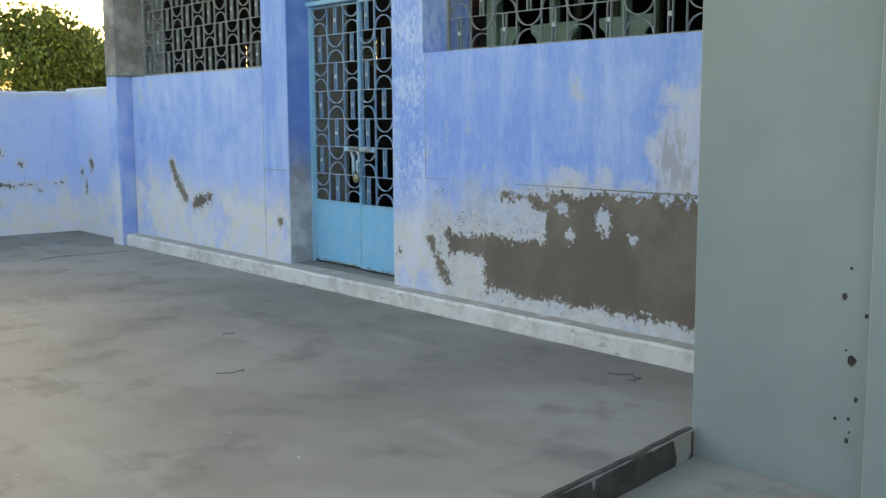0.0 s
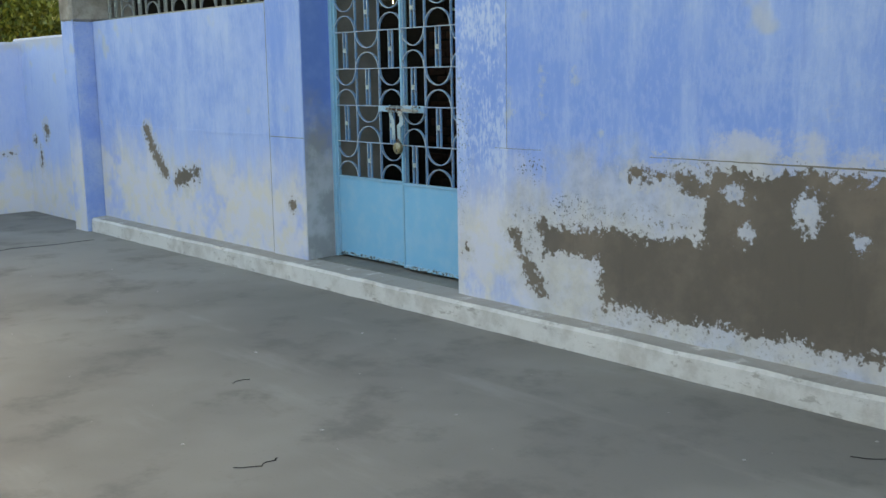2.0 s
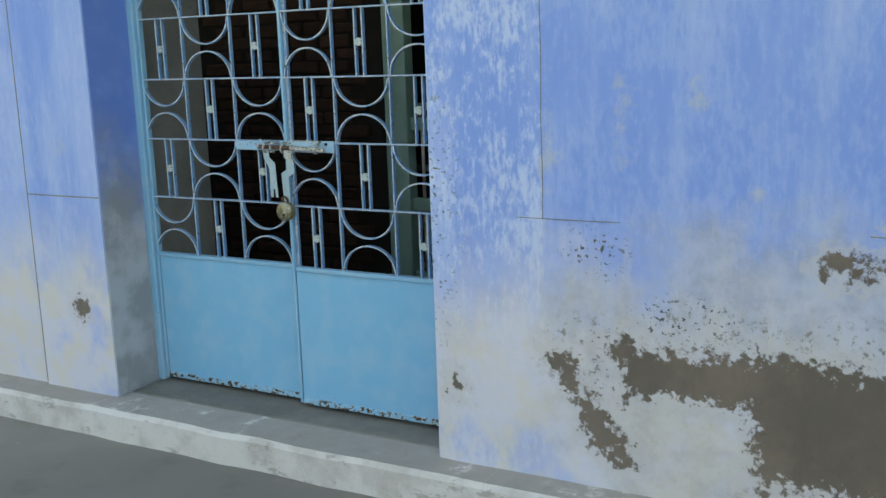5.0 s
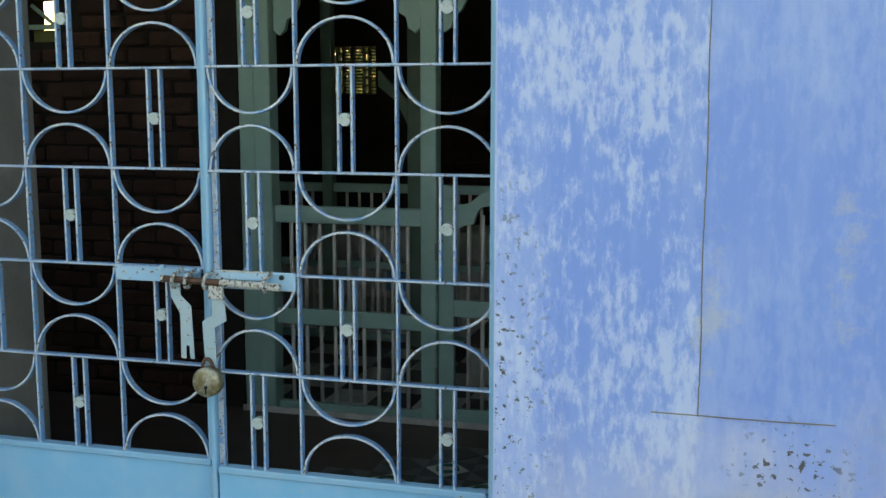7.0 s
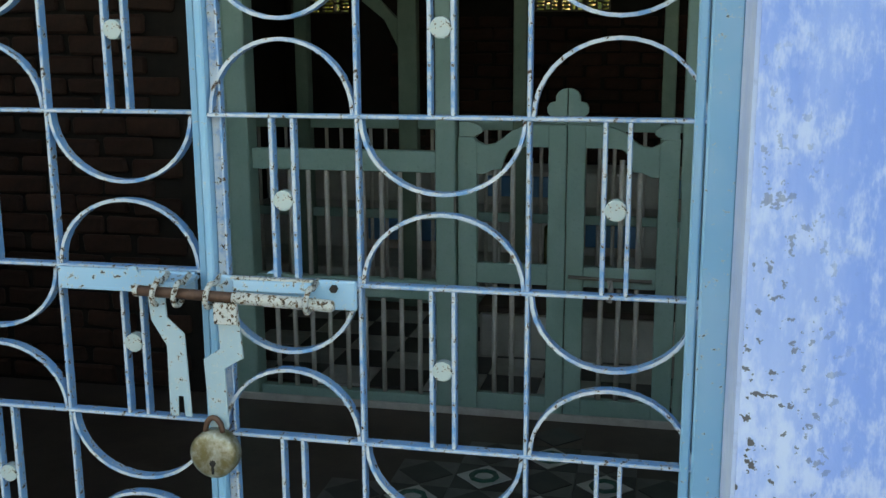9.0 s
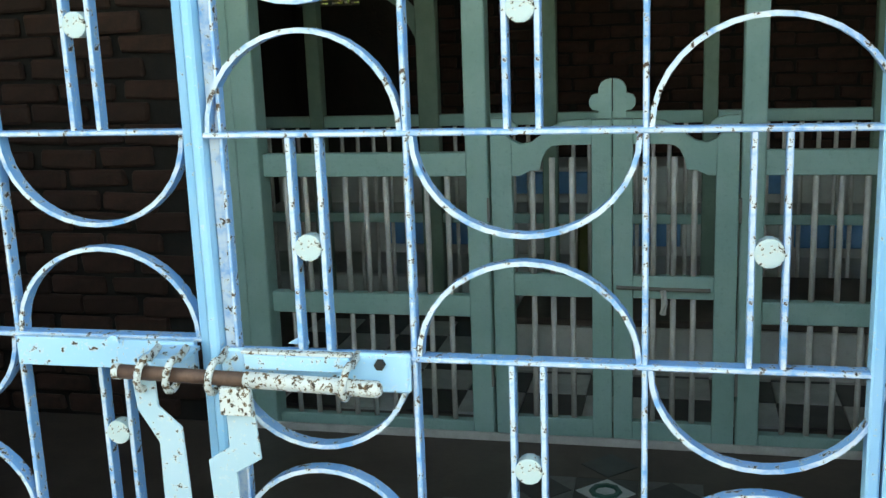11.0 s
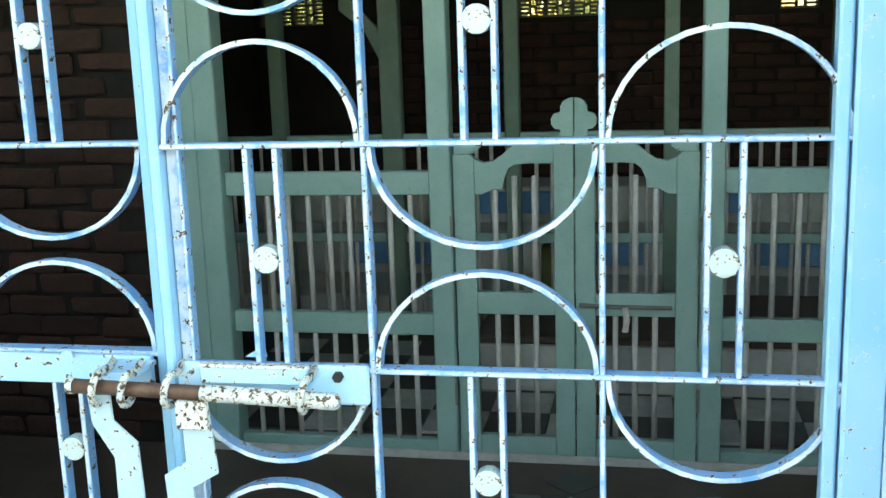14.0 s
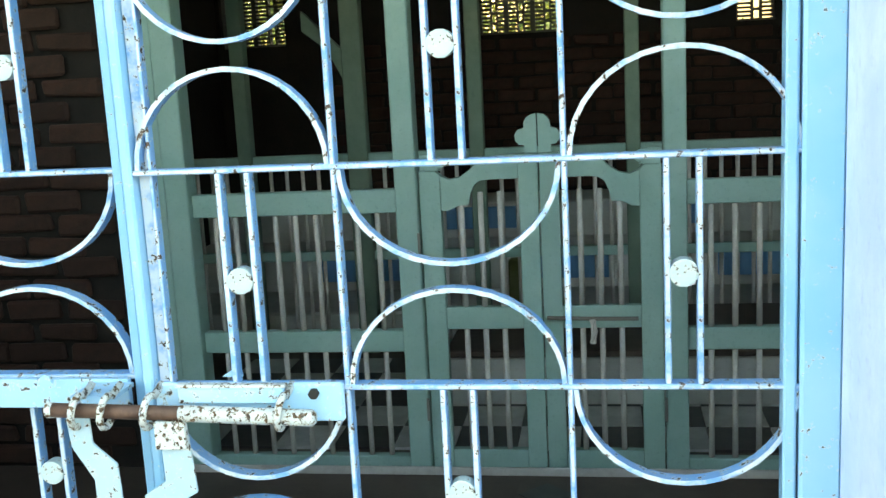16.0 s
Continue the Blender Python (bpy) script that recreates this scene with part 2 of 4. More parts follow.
def painted_iron(name, colour, chip=0.62, rust=(0.065, 0.036, 0.022), scale=55, worn=0.0):
    """Gloss paint with chips, through which rust and pale primer show."""
    n = Nodes(name, 0.42)
    a, b = n.noise(scale, 5, 0.7), n.noise(140, 3, 0.7)
    c = n.mix(n.m("MULTIPLY", n.ramp(n.noise(9, 3), 0.4, 0.7), 0.4), colour, tuple(min(1, v * 0.7 + 0.22) for v in colour))
    g = n.t.nodes.new("ShaderNodeNewGeometry")
    sp = n.t.nodes.new("ShaderNodeSeparateXYZ")
    n.t.links.new(g.outputs["Normal"], sp.inputs[0])
    # Faces along y are lightened as if lit, broken up like worn paint.
    front = n.m("MULTIPLY", n.ramp(n.m("ABSOLUTE", sp.outputs[1]), 0.6, 0.9), n.ramp(n.noise(25, 4, 0.7), 0.36, 0.56))
    c = n.mix(n.m("MULTIPLY", front, worn), c, (0.60, 0.65, 0.67))
    bare = n.ramp(a, chip, chip + 0.03)
    c = n.mix(n.m("MULTIPLY", n.ramp(a, chip - 0.05, chip), 0.6), c, (0.62, 0.60, 0.52))
    c = n.mix(bare, c, n.mix(n.ramp(b, 0.45, 0.6), rust, (0.035, 0.022, 0.016)))
    n.bump(n.m("SUBTRACT", n.m("MULTIPLY", b, 0.2), bare), 0.3, 0.0015)
    return n.done(c, n.m("ADD", 0.36, n.m("MULTIPLY", bare, 0.45)))


def jamb_paint():
    n = Nodes("jamb_paint", 0.9)
    z = n.xyz()[2]
    h = n.m("ADD", z, n.m("MULTIPLY", n.m("SUBTRACT", n.noise(5, 5, 0.65), 0.5), 0.7))
    grey = n.mix(n.ramp(n.noise(7, 5), 0.4, 0.65), (0.30, 0.315, 0.335), (0.46, 0.48, 0.53))
    blue = n.mix(n.ramp(n.noise(4, 4), 0.4, 0.7), (0.12, 0.24, 0.66), (0.20, 0.34, 0.74))
    n.bump(n.noise(40, 4), 0.3, 0.005)
    return n.done(n.mix(n.ramp(h, 0.6, 1.1), grey, blue))


m_jamb = jamb_paint()
m_jamb_pale = plain("pale_blue_wash", (0.42, 0.56, 0.84), (0.56, 0.68, 0.88), 0.85, 7, 0.3)
m_floor = concrete()
m_grit = plain("plaster_flakes", (0.60, 0.57, 0.55), (0.34, 0.315, 0.295), 0.9, 6.0, 0.6)


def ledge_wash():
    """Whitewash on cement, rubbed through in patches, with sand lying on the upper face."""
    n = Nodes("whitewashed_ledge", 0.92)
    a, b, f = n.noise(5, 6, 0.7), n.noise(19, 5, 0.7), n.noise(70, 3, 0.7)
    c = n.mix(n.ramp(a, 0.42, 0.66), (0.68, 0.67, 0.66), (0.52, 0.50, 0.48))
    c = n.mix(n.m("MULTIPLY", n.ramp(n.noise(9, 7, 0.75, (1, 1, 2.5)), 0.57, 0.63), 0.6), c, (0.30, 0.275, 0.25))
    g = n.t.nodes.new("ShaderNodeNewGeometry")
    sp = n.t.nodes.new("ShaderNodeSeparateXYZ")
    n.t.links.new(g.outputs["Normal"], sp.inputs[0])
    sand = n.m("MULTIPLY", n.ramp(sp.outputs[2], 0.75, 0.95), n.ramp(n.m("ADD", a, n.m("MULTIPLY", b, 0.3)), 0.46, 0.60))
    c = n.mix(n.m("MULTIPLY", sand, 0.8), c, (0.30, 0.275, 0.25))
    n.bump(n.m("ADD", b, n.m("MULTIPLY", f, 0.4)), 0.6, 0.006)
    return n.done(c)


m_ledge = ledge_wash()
m_sill = plain("sill_cement", (0.17, 0.16, 0.145), (0.24, 0.225, 0.20), 0.85, 5)
m_pillar = plain("grey_green_paint", (0.225, 0.268, 0.266), (0.26, 0.305, 0.302), 0.6, 1.6, 0.03, 0.0, 300)
m_kerb = plain("kerb_edge", (0.03, 0.026, 0.023), (0.07, 0.06, 0.053), 0.9, 7, 0.5)
m_raw = plain("bare_column_plaster", (0.19, 0.17, 0.15), (0.40, 0.38, 0.355), 0.9, 3.5, 0.5)
m_column = plain("column_wash", (0.22, 0.34, 0.72), (0.38, 0.48, 0.74), 0.9, 4, 0.4)
m_reveal = plain("grey_reveal", (0.21, 0.205, 0.195), (0.27, 0.26, 0.25), 0.9, 5)
m_iron = painted_iron("blue_painted_iron", (0.12, 0.31, 0.58), 0.585, worn=0.8, scale=110)
m_panel = painted_iron("sky_blue_panel", (0.19, 0.50, 0.76), 0.70)
m_frame = painted_iron("door_frame_blue", (0.21, 0.47, 0.68), 0.66, scale=110)
m_lock = painted_iron("latch_paint", (0.33, 0.47, 0.54), 0.61, scale=130)
m_plate = painted_iron("plate_paint", (0.30, 0.53, 0.72), 0.60, scale=95)
m_edge = painted_iron("rusted_edge", (0.19, 0.50, 0.76), 0.52)
m_flake = painted_iron("flaking_white_paint", (0.50, 0.53, 0.52), 0.52, rust=(0.11, 0.06, 0.025), scale=190)
m_rust = plain("rusty_rod", (0.085, 0.045, 0.032), (0.15, 0.085, 0.06), 0.6, 40, 0.4, 0.5)
m_discs = painted_iron("white_disc", (0.40, 0.50, 0.50), 0.575, rust=(0.12, 0.08, 0.03), scale=120)
m_window = painted_iron("window_iron", (0.23, 0.26, 0.26), 0.60)
m_brass = plain("padlock_metal", (0.20, 0.165, 0.07), (0.46, 0.46, 0.40), 0.45, 45, 0.3, 0.55)
m_black = plain("black_hole", (0.01, 0.01, 0.01), (0.015, 0.013, 0.012), 0.8)
m_wood = plain("green_painted_wood", (0.28, 0.455, 0.41), (0.34, 0.51, 0.47), 0.55, 5, 0.25, 0.0, 90)
# Shaded copy of the green wood, for posts deeper inside the house.
m_wood_shaded = plain("shaded_green_wood", (0.14, 0.22, 0.17), (0.19, 0.27, 0.21), 0.6, 5, 0.25)
m_bar = plain("pale_bars", (0.66, 0.62, 0.58), (0.52, 0.48, 0.45), 0.6, 12, 0.2)
# Brick and mortar albedos are cut so the hall's darkness sits in the colour.
m_brick = plain("old_dimmed_brick", (0.068, 0.028, 0.018), (0.036, 0.018, 0.013), 0.9, 14, 0.6, 0.0, 80, 0.75)
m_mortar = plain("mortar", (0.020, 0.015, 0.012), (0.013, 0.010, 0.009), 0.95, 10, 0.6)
# Plaster and ceiling get low albedos that carry the indoor shade.
m_inside = plain("dimmed_plaster", (0.13, 0.13, 0.115), (0.09, 0.09, 0.08), 0.9, 3)
m_ceiling = plain("dimmed_ceiling", (0.05, 0.046, 0.042), (0.035, 0.033, 0.03), 0.9, 3)
m_tile_dark = plain("dark_floor_tile", (0.055, 0.05, 0.047), (0.085, 0.075, 0.068), 0.35, 9, 0.1)
m_tile_red = plain("brown_floor_cement", (0.10, 0.072, 0.058), (0.135, 0.10, 0.08), 0.5, 5, 0.15)
m_tile_pale = plain("dull_pale_tile", (0.20, 0.20, 0.185), (0.14, 0.14, 0.13), 0.4, 9, 0.1)
m_tile_white = plain("white_floor_tile", (0.70, 0.70, 0.67), (0.56, 0.56, 0.53), 0.35, 9, 0.1)
m_tile_green = plain("green_floor_tile", (0.03, 0.12, 0.09), (0.04, 0.15, 0.115), 0.35, 9, 0.1)
m_blue_box = plain("blue_step_paint", (0.14, 0.36, 0.66), (0.18, 0.40, 0.68), 0.6, 4)
m_white_step = plain("white_step_paint", (0.74, 0.73, 0.70), (0.60, 0.59, 0.57), 0.6, 4)
m_olive = plain("olive_cloth", (0.16, 0.17, 0.05), (0.20, 0.20, 0.08), 0.9, 9)
m_earth = plain("dry_earth", (0.25, 0.20, 0.14), (0.18, 0.15, 0.10), 0.95, 0.6, 0.5)
m_bark = plain("bark", (0.10, 0.075, 0.05), (0.06, 0.045, 0.03), 0.9, 8, 0.8)
m_crack = plain("crack_shadow", (0.05, 0.045, 0.04), (0.03, 0.028, 0.025), 0.95, 20)


def foliage():
    n = Nodes("leaf_green", 0.55)
    r = n.t.nodes.new("ShaderNodeNewGeometry").outputs["Random Per Island"]
    c = n.mix(r, (0.06, 0.10, 0.012), (0.27, 0.275, 0.04))
    n.b.inputs["Transmission Weight"].default_value = 0.0
    n.b.inputs["Subsurface Weight"].default_value = 0.0
    return n.done(c)


m_leaf = foliage()


# ---- mesh helpers ----
def box_into(bm, x0, x1, y0, y1, z0, z1, bevel=0.0):
    v = [bm.verts.new((x, y, z)) for x in (x0, x1) for y in (y0, y1) for z in (z0, z1)]
    faces = [bm.faces.new([v[i] for i in f]) for f in ((0, 1, 3, 2), (4, 6, 7, 5), (0, 4, 5, 1), (2, 3, 7, 6), (0, 2, 6, 4), (1, 5, 7, 3))]
    if bevel:
        edges = {e for f in faces for e in f.edges}
        bmesh.ops.bevel(bm, geom=list(edges), offset=bevel, segments=1, affect="EDGES", profile=0.5)
    return bm


def box(x0, x1, y0, y1, z0, z1, bevel=0.0):
    return box_into(bmesh.new(), x0, x1, y0, y1, z0, z1, bevel)


def rough_up(bm, amount, scale=6.0):
    for v in bm.verts:
        v.co += noise.noise_vector(v.co * scale) * amount
    return bm


def slab(points, y0, y1, bevel=0.0):
    """A plate with an outline in x and z, thick from y0 to y1."""
    bm = bmesh.new()
    f = bm.faces.new([bm.verts.new((x, y0, z)) for x, z in points])
    out = bmesh.ops.extrude_face_region(bm, geom=[f])
    for v in out["geom"]:
        if isinstance(v, bmesh.types.BMVert):
            v.co.y = y1
    bmesh.ops.recalc_face_normals(bm, faces=bm.faces[:])
    if bevel:
        bmesh.ops.bevel(bm, geom=bm.edges[:], offset=bevel, segments=1, affect="EDGES", profile=0.5)
    return bm


def tube(points, radius, sides=8, closed=False):
    bm = bmesh.new()
    pts = [Vector(p) for p in points]
    rings = []
    for i, p in enumerate(pts):
        a, b = pts[max(i - 1, 0)], pts[min(i + 1, len(pts) - 1)]
        if closed:
            a, b = pts[i - 1], pts[(i + 1) % len(pts)]
        q = (b - a).to_track_quat("Z", "Y")
        r = radius[i] if isinstance(radius, (list, tuple)) else radius
        rings.append([bm.verts.new(p + q @ Vector((r * math.cos(k * math.tau / sides), r * math.sin(k * math.tau / sides), 0))) for k in range(sides)])
    for i in range(len(rings) if closed else len(rings) - 1):
        r0, r1 = rings[i], rings[(i + 1) % len(rings)]
        for k in range(sides):
            bm.faces.new((r0[k], r0[(k + 1) % sides], r1[(k + 1) % sides], r1[k]))
    if not closed:
        bm.faces.new(rings[0][::-1])
        bm.faces.new(rings[-1])
    return bm


def arc_strip(w, h, t, depth, up):
    """A flat bar bent to a half round of width w and height h that stands on z = 0, or hangs from it."""
    bm = bmesh.new()
    rows, steps = [], 18
    for i in range(steps + 1):
        a = math.pi * i / steps
        row = []
        for k, yy in ((1.0, 0), (1.0, 1), (0.0, 1), (0.0, 0)):
            ww, hh = w / 2 - (1 - k) * t, h - (1 - k) * t
            row.append(bm.verts.new((-ww * math.cos(a), (yy - 0.5) * depth, (1 if up else -1) * hh * math.sin(a))))
        rows.append(row)
    for r0, r1 in zip(rows, rows[1:]):
        for k in range(4):
            bm.faces.new((r0[k], r0[(k + 1) % 4], r1[(k + 1) % 4], r1[k]))
    bmesh.ops.recalc_face_normals(bm, faces=bm.faces[:])
    return bm


def mesh_of(name, bm, material, smooth=False):
    me = bpy.data.meshes.new(name)
    bmesh.ops.recalc_face_normals(bm, faces=bm.faces[:])
    bm.to_mesh(me)
    bm.free()
    me.materials.append(material)
    if smooth:
        me.polygons.foreach_set("use_smooth", [True] * len(me.polygons))
    return me


def part(name, bm, material, parent, label="", smooth=False):
    me = bm if isinstance(bm, bpy.types.Mesh) else mesh_of(name, bm, material, smooth)
    ob = new(name, me)
    ob.parent = parent
    if label:
        ob["label"] = label
    return ob


def at(ob, x, y, z, rx=0, ry=0, rz=0):
    ob.matrix_basis = pose(x, y, z, rx, ry, rz)
    return ob


def thing(name, label, category, group="", kind=""):
    return tagged(new(name), label, category, group, kind)


def solid(name, bm, material, label, category, kind="structure", group="", smooth=False):
    return tagged(new(name, mesh_of(name, bm, material, smooth)), label, category, group, kind)


def many(boxes):
    bm = bmesh.new()
    for b in boxes:
        box_into(bm, *b)
    return bm


# ---- courtyard and house shell ----
WALL, BACK, TOP = -0.18, 0.20, 3.3
DOOR, SILL, HEAD = 0.635, 1.565, 2.75
solid("ground", box(-400, 400, -400, 400, -0.6, -0.30), m_earth, "dry earth round the house", "ground")
def edge_x(y):
    return 3.62 + 0.17 * (-1.03 - y)


bm = bmesh.new()
low = [(-5.0, -9), (edge_x(-9), -9), (edge_x(WALL), WALL + 0.1), (-5.0, WALL + 0.1)]
v0, v1 = ([bm.verts.new((x, y, z)) for x, y in low] for z in (-0.28, 0.0))
bm.faces.new(v1)
for k in range(4):
    bm.faces.new((v0[k], v0[(k + 1) % 4], v1[(k + 1) % 4], v1[k]))
solid("courtyard_floor", bm, m_floor, "worn grey concrete courtyard floor with stains", "floor")
solid("lower_floor", box(3.3, 12, -9, WALL + 0.1, -0.28, -0.11), m_floor, "grey concrete floor a step below the courtyard", "floor")
bm = bmesh.new()
for i in range(80):
    y0, y1 = -9 + i * 0.1, -8.9 + i * 0.1
    v = []
    for y in (y0, y1):
        w, h = 0.014 * noise.noise((0, y * 6, 3)), 0.005 + 0.004 * noise.noise((2, y * 5, 0))
        v += [bm.verts.new((edge_x(y) + dx, y, z)) for dx, z in ((-0.014, -0.111), (-0.014 + w, h), (0.006 + w, h), (0.016 + w, h - 0.012), (0.016 + w * 0.5, -0.111))]
    for k in range(1, 4):
        bm.faces.new((v[k], v[k + 1], v[k + 6], v[k + 5]))
solid("step_edge", bm, m_kerb, "dark worn concrete edge of the step", "step")

# the front wall, with a doorway and two windows cut through it
front = [(-3.4, -0.985, WALL + 0.012, BACK, -0.28, SILL), (-0.985, -DOOR, WALL, BACK, -0.28, TOP), (DOOR + 0.008, 0.955, WALL, BACK, -0.28, TOP),
         (0.955, 5.2, WALL, BACK, -0.28, SILL + 0.015), (-3.4, -0.985, WALL + 0.012, BACK, HEAD, TOP), (-DOOR, DOOR + 0.008, WALL, BACK, HEAD, TOP),
         (0.955, 5.2, WALL, BACK, HEAD, TOP), (5.2, 9.0, WALL, BACK, -0.28, TOP)]
solid("wall_front", many(front), m_facade, "blue limewashed wall with flaking paint and bare plaster", "wall")
bm = bmesh.new()
box_into(bm, -DOOR - 0.004, -DOOR + 0.002, 0.03, 0.36, 0.0, HEAD)
solid("door_reveal", bm, m_reveal, "bare grey plaster of the doorway's inner side", "wall")
solid("column", rough_up(box(-3.62, -3.41, -0.335, BACK, SILL, TOP, 0.02), 0.006, 9), m_raw, "bare grey plaster column with traces of whitewash", "column")
solid("column_foot", box(-3.62, -3.41, -0.31, BACK, -0.28, SILL, 0.01), m_column, "foot of a column under faded blue wash", "column")
solid("column_face", box(-3.625, -3.415, -0.318, -0.309, -0.28, SILL + 0.1, 0.003), m_facade, "blue limewashed face of a column", "column")
solid("door_jamb", box(-DOOR - 0.003, -DOOR + 0.003, WALL + 0.006, 0.010, 0.113, HEAD - 0.003), m_jamb, "doorway's side, deep blue above and bare grey below", "wall")
solid("door_jamb_east", box(DOOR + 0.004, DOOR + 0.011, WALL + 0.004, -0.016, 0.113, HEAD - 0.003), m_jamb_pale, "doorway's side brushed with pale blue wash", "wall")
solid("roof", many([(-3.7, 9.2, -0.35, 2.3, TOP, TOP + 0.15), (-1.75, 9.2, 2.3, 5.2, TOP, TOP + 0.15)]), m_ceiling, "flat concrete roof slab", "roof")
solid("ceiling", many([(-3.39, 3.39, BACK, 2.05, TOP - 0.03, TOP - 0.004), (-1.68, 3.39, 2.26, 4.8, TOP - 0.03, TOP - 0.004)]), m_ceiling, "ceiling coloured dark for the unlit hall", "ceiling")

# the ledge along the wall's foot, in worn lengths
ledge = tagged(new("ledge"), "low whitewashed cement ledge along the wall's foot", "ledge", kind="structure")
cuts = [-3.4, -2.55, -1.6, -0.665, 0.05, 0.83, 1.7, 2.6, 3.45, 4.6, 6.2, 9.0]
for i, (a, b) in enumerate(zip(cuts, cuts[1:])):
    bm = bmesh.new()
    n = max(2, int((b - a) / 0.12))
    depth = -0.287
    rows = []
    for k in range(n + 1):
        x = a + 0.0004 + (b - a - 0.0008) * k / n
        w = noise.noise((x * 5, 0, 0)) * 0.014
        w2 = noise.noise((x * 9, 4, 0)) * 0.008
        prof = [(WALL + 0.05, -0.1), (depth + w * 0.6, -0.1), (depth + 0.004 + w, 0.088 + w2), (depth + 0.016 + w, 0.103 + w2), (WALL + 0.05, 0.112)]
        rows.append([bm.verts.new((x, y, z)) for y, z in prof])
    for r0, r1 in zip(rows, rows[1:]):
        for k in range(4):
            bm.faces.new((r0[k], r0[k + 1], r1[k + 1], r1[k]))
    bm.faces.new(rows[0])
    bm.faces.new(rows[-1][::-1])
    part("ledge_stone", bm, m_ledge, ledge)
solid("door_sill", rough_up(box(-DOOR + 0.002, DOOR + 0.006, WALL + 0.055, BACK, -0.1, 0.114, 0.006), 0.003, 12), m_sill, "worn dark cement doorstep", "sill")

# thin plaster joints on the facade: raised edges of old coats
solid("trim_crack_long", many([(0.973 + 0.001 * math.sin(k), 0.9748 + 0.001 * math.sin(k), WALL - 0.001, WALL + 0.002, 0.815 + k * 0.05, 0.865 + k * 0.05) for k in range(15)]), m_sill, "hairline joint in the plaster", "crack")
solid("trim_dado", rough_up(many([(x, x + 0.04, WALL - 0.0012, WALL + 0.002, 0.816, 0.816 + h) for x, h in [(0.90 + 0.04 * k, 0.0018) for k in range(7)] + [(1.76 + 0.04 * k, 0.0025 + 0.0002 * k) for k in range(40)]]), 0.0022, 22), m_sill, "hairline crack along an old plaster coat", "crack")
solid("trim_dado_west", rough_up(many([(-3.38 + k * 0.08, -3.30 + k * 0.08, WALL + 0.009, WALL + 0.016, 0.80, 0.812) for k in range(0, 30)]), 0.004, 14), m_facade, "worn edge of an old plaster coat", "crack")

solid("trim_joint", box(-0.989, -0.9855, WALL - 0.0005, WALL + 0.013, 0.12, SILL), m_sill, "dark joint where the wall meets the pier", "crack")
solid("trim_joint_pier", rough_up(many([(-0.985 + 0.035 * k, -0.95 + 0.035 * k, WALL - 0.0008, WALL + 0.002, 0.800, 0.8035) for k in range(10)]), 0.0012, 40), m_sill, "hairline crack across the pier", "crack")
bm = bmesh.new()
rng = random.Random(5)
for k in range(60):
    x, y, r = rng.uniform(-2, 3.4), rng.uniform(-3.2, -0.4), rng.choice((0.003, 0.004, 0.006, 0.010))
    v = [bm.verts.new((x + r * rng.uniform(0.5, 1) * math.cos(a), y + r * rng.uniform(0.5, 1) * math.sin(a), 0.004)) for a in (0, 1.2, 2.4, 3.6, 4.9)]
    top = bm.verts.new((x, y, 0.004 + r * 0.4))
    for i in range(5):
        bm.faces.new((v[i], v[(i + 1) % 5], top))
solid("grit", bm, m_grit, "pale flakes of plaster scattered on the concrete", "grit", "stuff")
# the yard's outer walls, lower than the house
solid("wall_yard_north", rough_up(box(-5.2, -3.66, -0.14, 0.06, -0.28, 1.50, 0.02), 0.008, 4), m_yard, "blue limewashed yard wall, stained near the ground", "wall")
bm = bmesh.new()
rows = []
for i in range(91):
    y, h = -9 + i * 8.86 / 90, 1.465 + 0.014 * noise.noise((i * 0.5, 0, 0))
    rows.append([bm.verts.new(p) for p in ((-4.99, y, -0.28), (-4.99, y, h - 0.02), (-5.01, y, h), (-5.18, y, h), (-5.2, y, h - 0.02), (-5.2, y, -0.28))])
for r0, r1 in zip(rows, rows[1:]):
    for k in range(5):
        bm.faces.new((r0[k], r0[k + 1], r1[k + 1], r1[k]))
bm.faces.new(rows[0])
bm.faces.new(rows[-1][::-1])
solid("wall_yard_west", bm, m_yard, "blue limewashed yard wall with a peeling band", "wall")
solid("wall_yard_south", box(-5.2, 12, -9.2, -9, -0.28, 2.2), m_yard, "blue limewashed yard wall", "wall")
solid("wall_yard_east", box(12, 12.2, -9.2, WALL, -0.28, 2.2), m_yard, "blue limewashed yard wall", "wall")

# the grey-green pillar that stands beside the step
solid("pillar", rough_up(box(3.60, 4.32, -0.98, WALL - 0.002, -0.2, TOP, 0.01), 0.002, 5), m_pillar, "smooth pillar painted grey-green, chipped near its edge", "pillar")
solid("pillar_pier", rough_up(box(4.322, 5.0, -1.03, WALL - 0.002, -0.2, TOP, 0.012), 0.003, 5), m_pillar, "grey-green painted pier beside the pillar", "pillar")
chips = thing("paint_chips", "dark chips in the pillar's paint", "chips", kind="stuff")
bm = bmesh.new()
for cx, cz, r in ((4.249, 0.38, 0.018), (4.213, 0.593, 0.010), (4.27, 0.248, 0.008), (4.242, 0.10, 0.009), (4.197, 0.169, 0.006), (4.234, 0.691, 0.005), (4.245, 0.175, 0.006), (4.295, 0.537, 0.009), (4.225, 0.41, 0.004), (4.25, 0.13, 0.004)):
    pts = [(cx + r * random.uniform(0.5, 1.1) * math.cos(a), cz + 1.3 * r * random.uniform(0.5, 1.1) * math.sin(a)) for a in [k * math.tau / 8 for k in range(8)]]
    sub = slab(pts, -0.984, -0.970)
    tmp = bpy.data.meshes.new("tmp")
    sub.to_mesh(tmp)
    bm.from_mesh(tmp)
    sub.free()
    bpy.data.meshes.remove(tmp)
part("chip", bm, m_crack, chips)

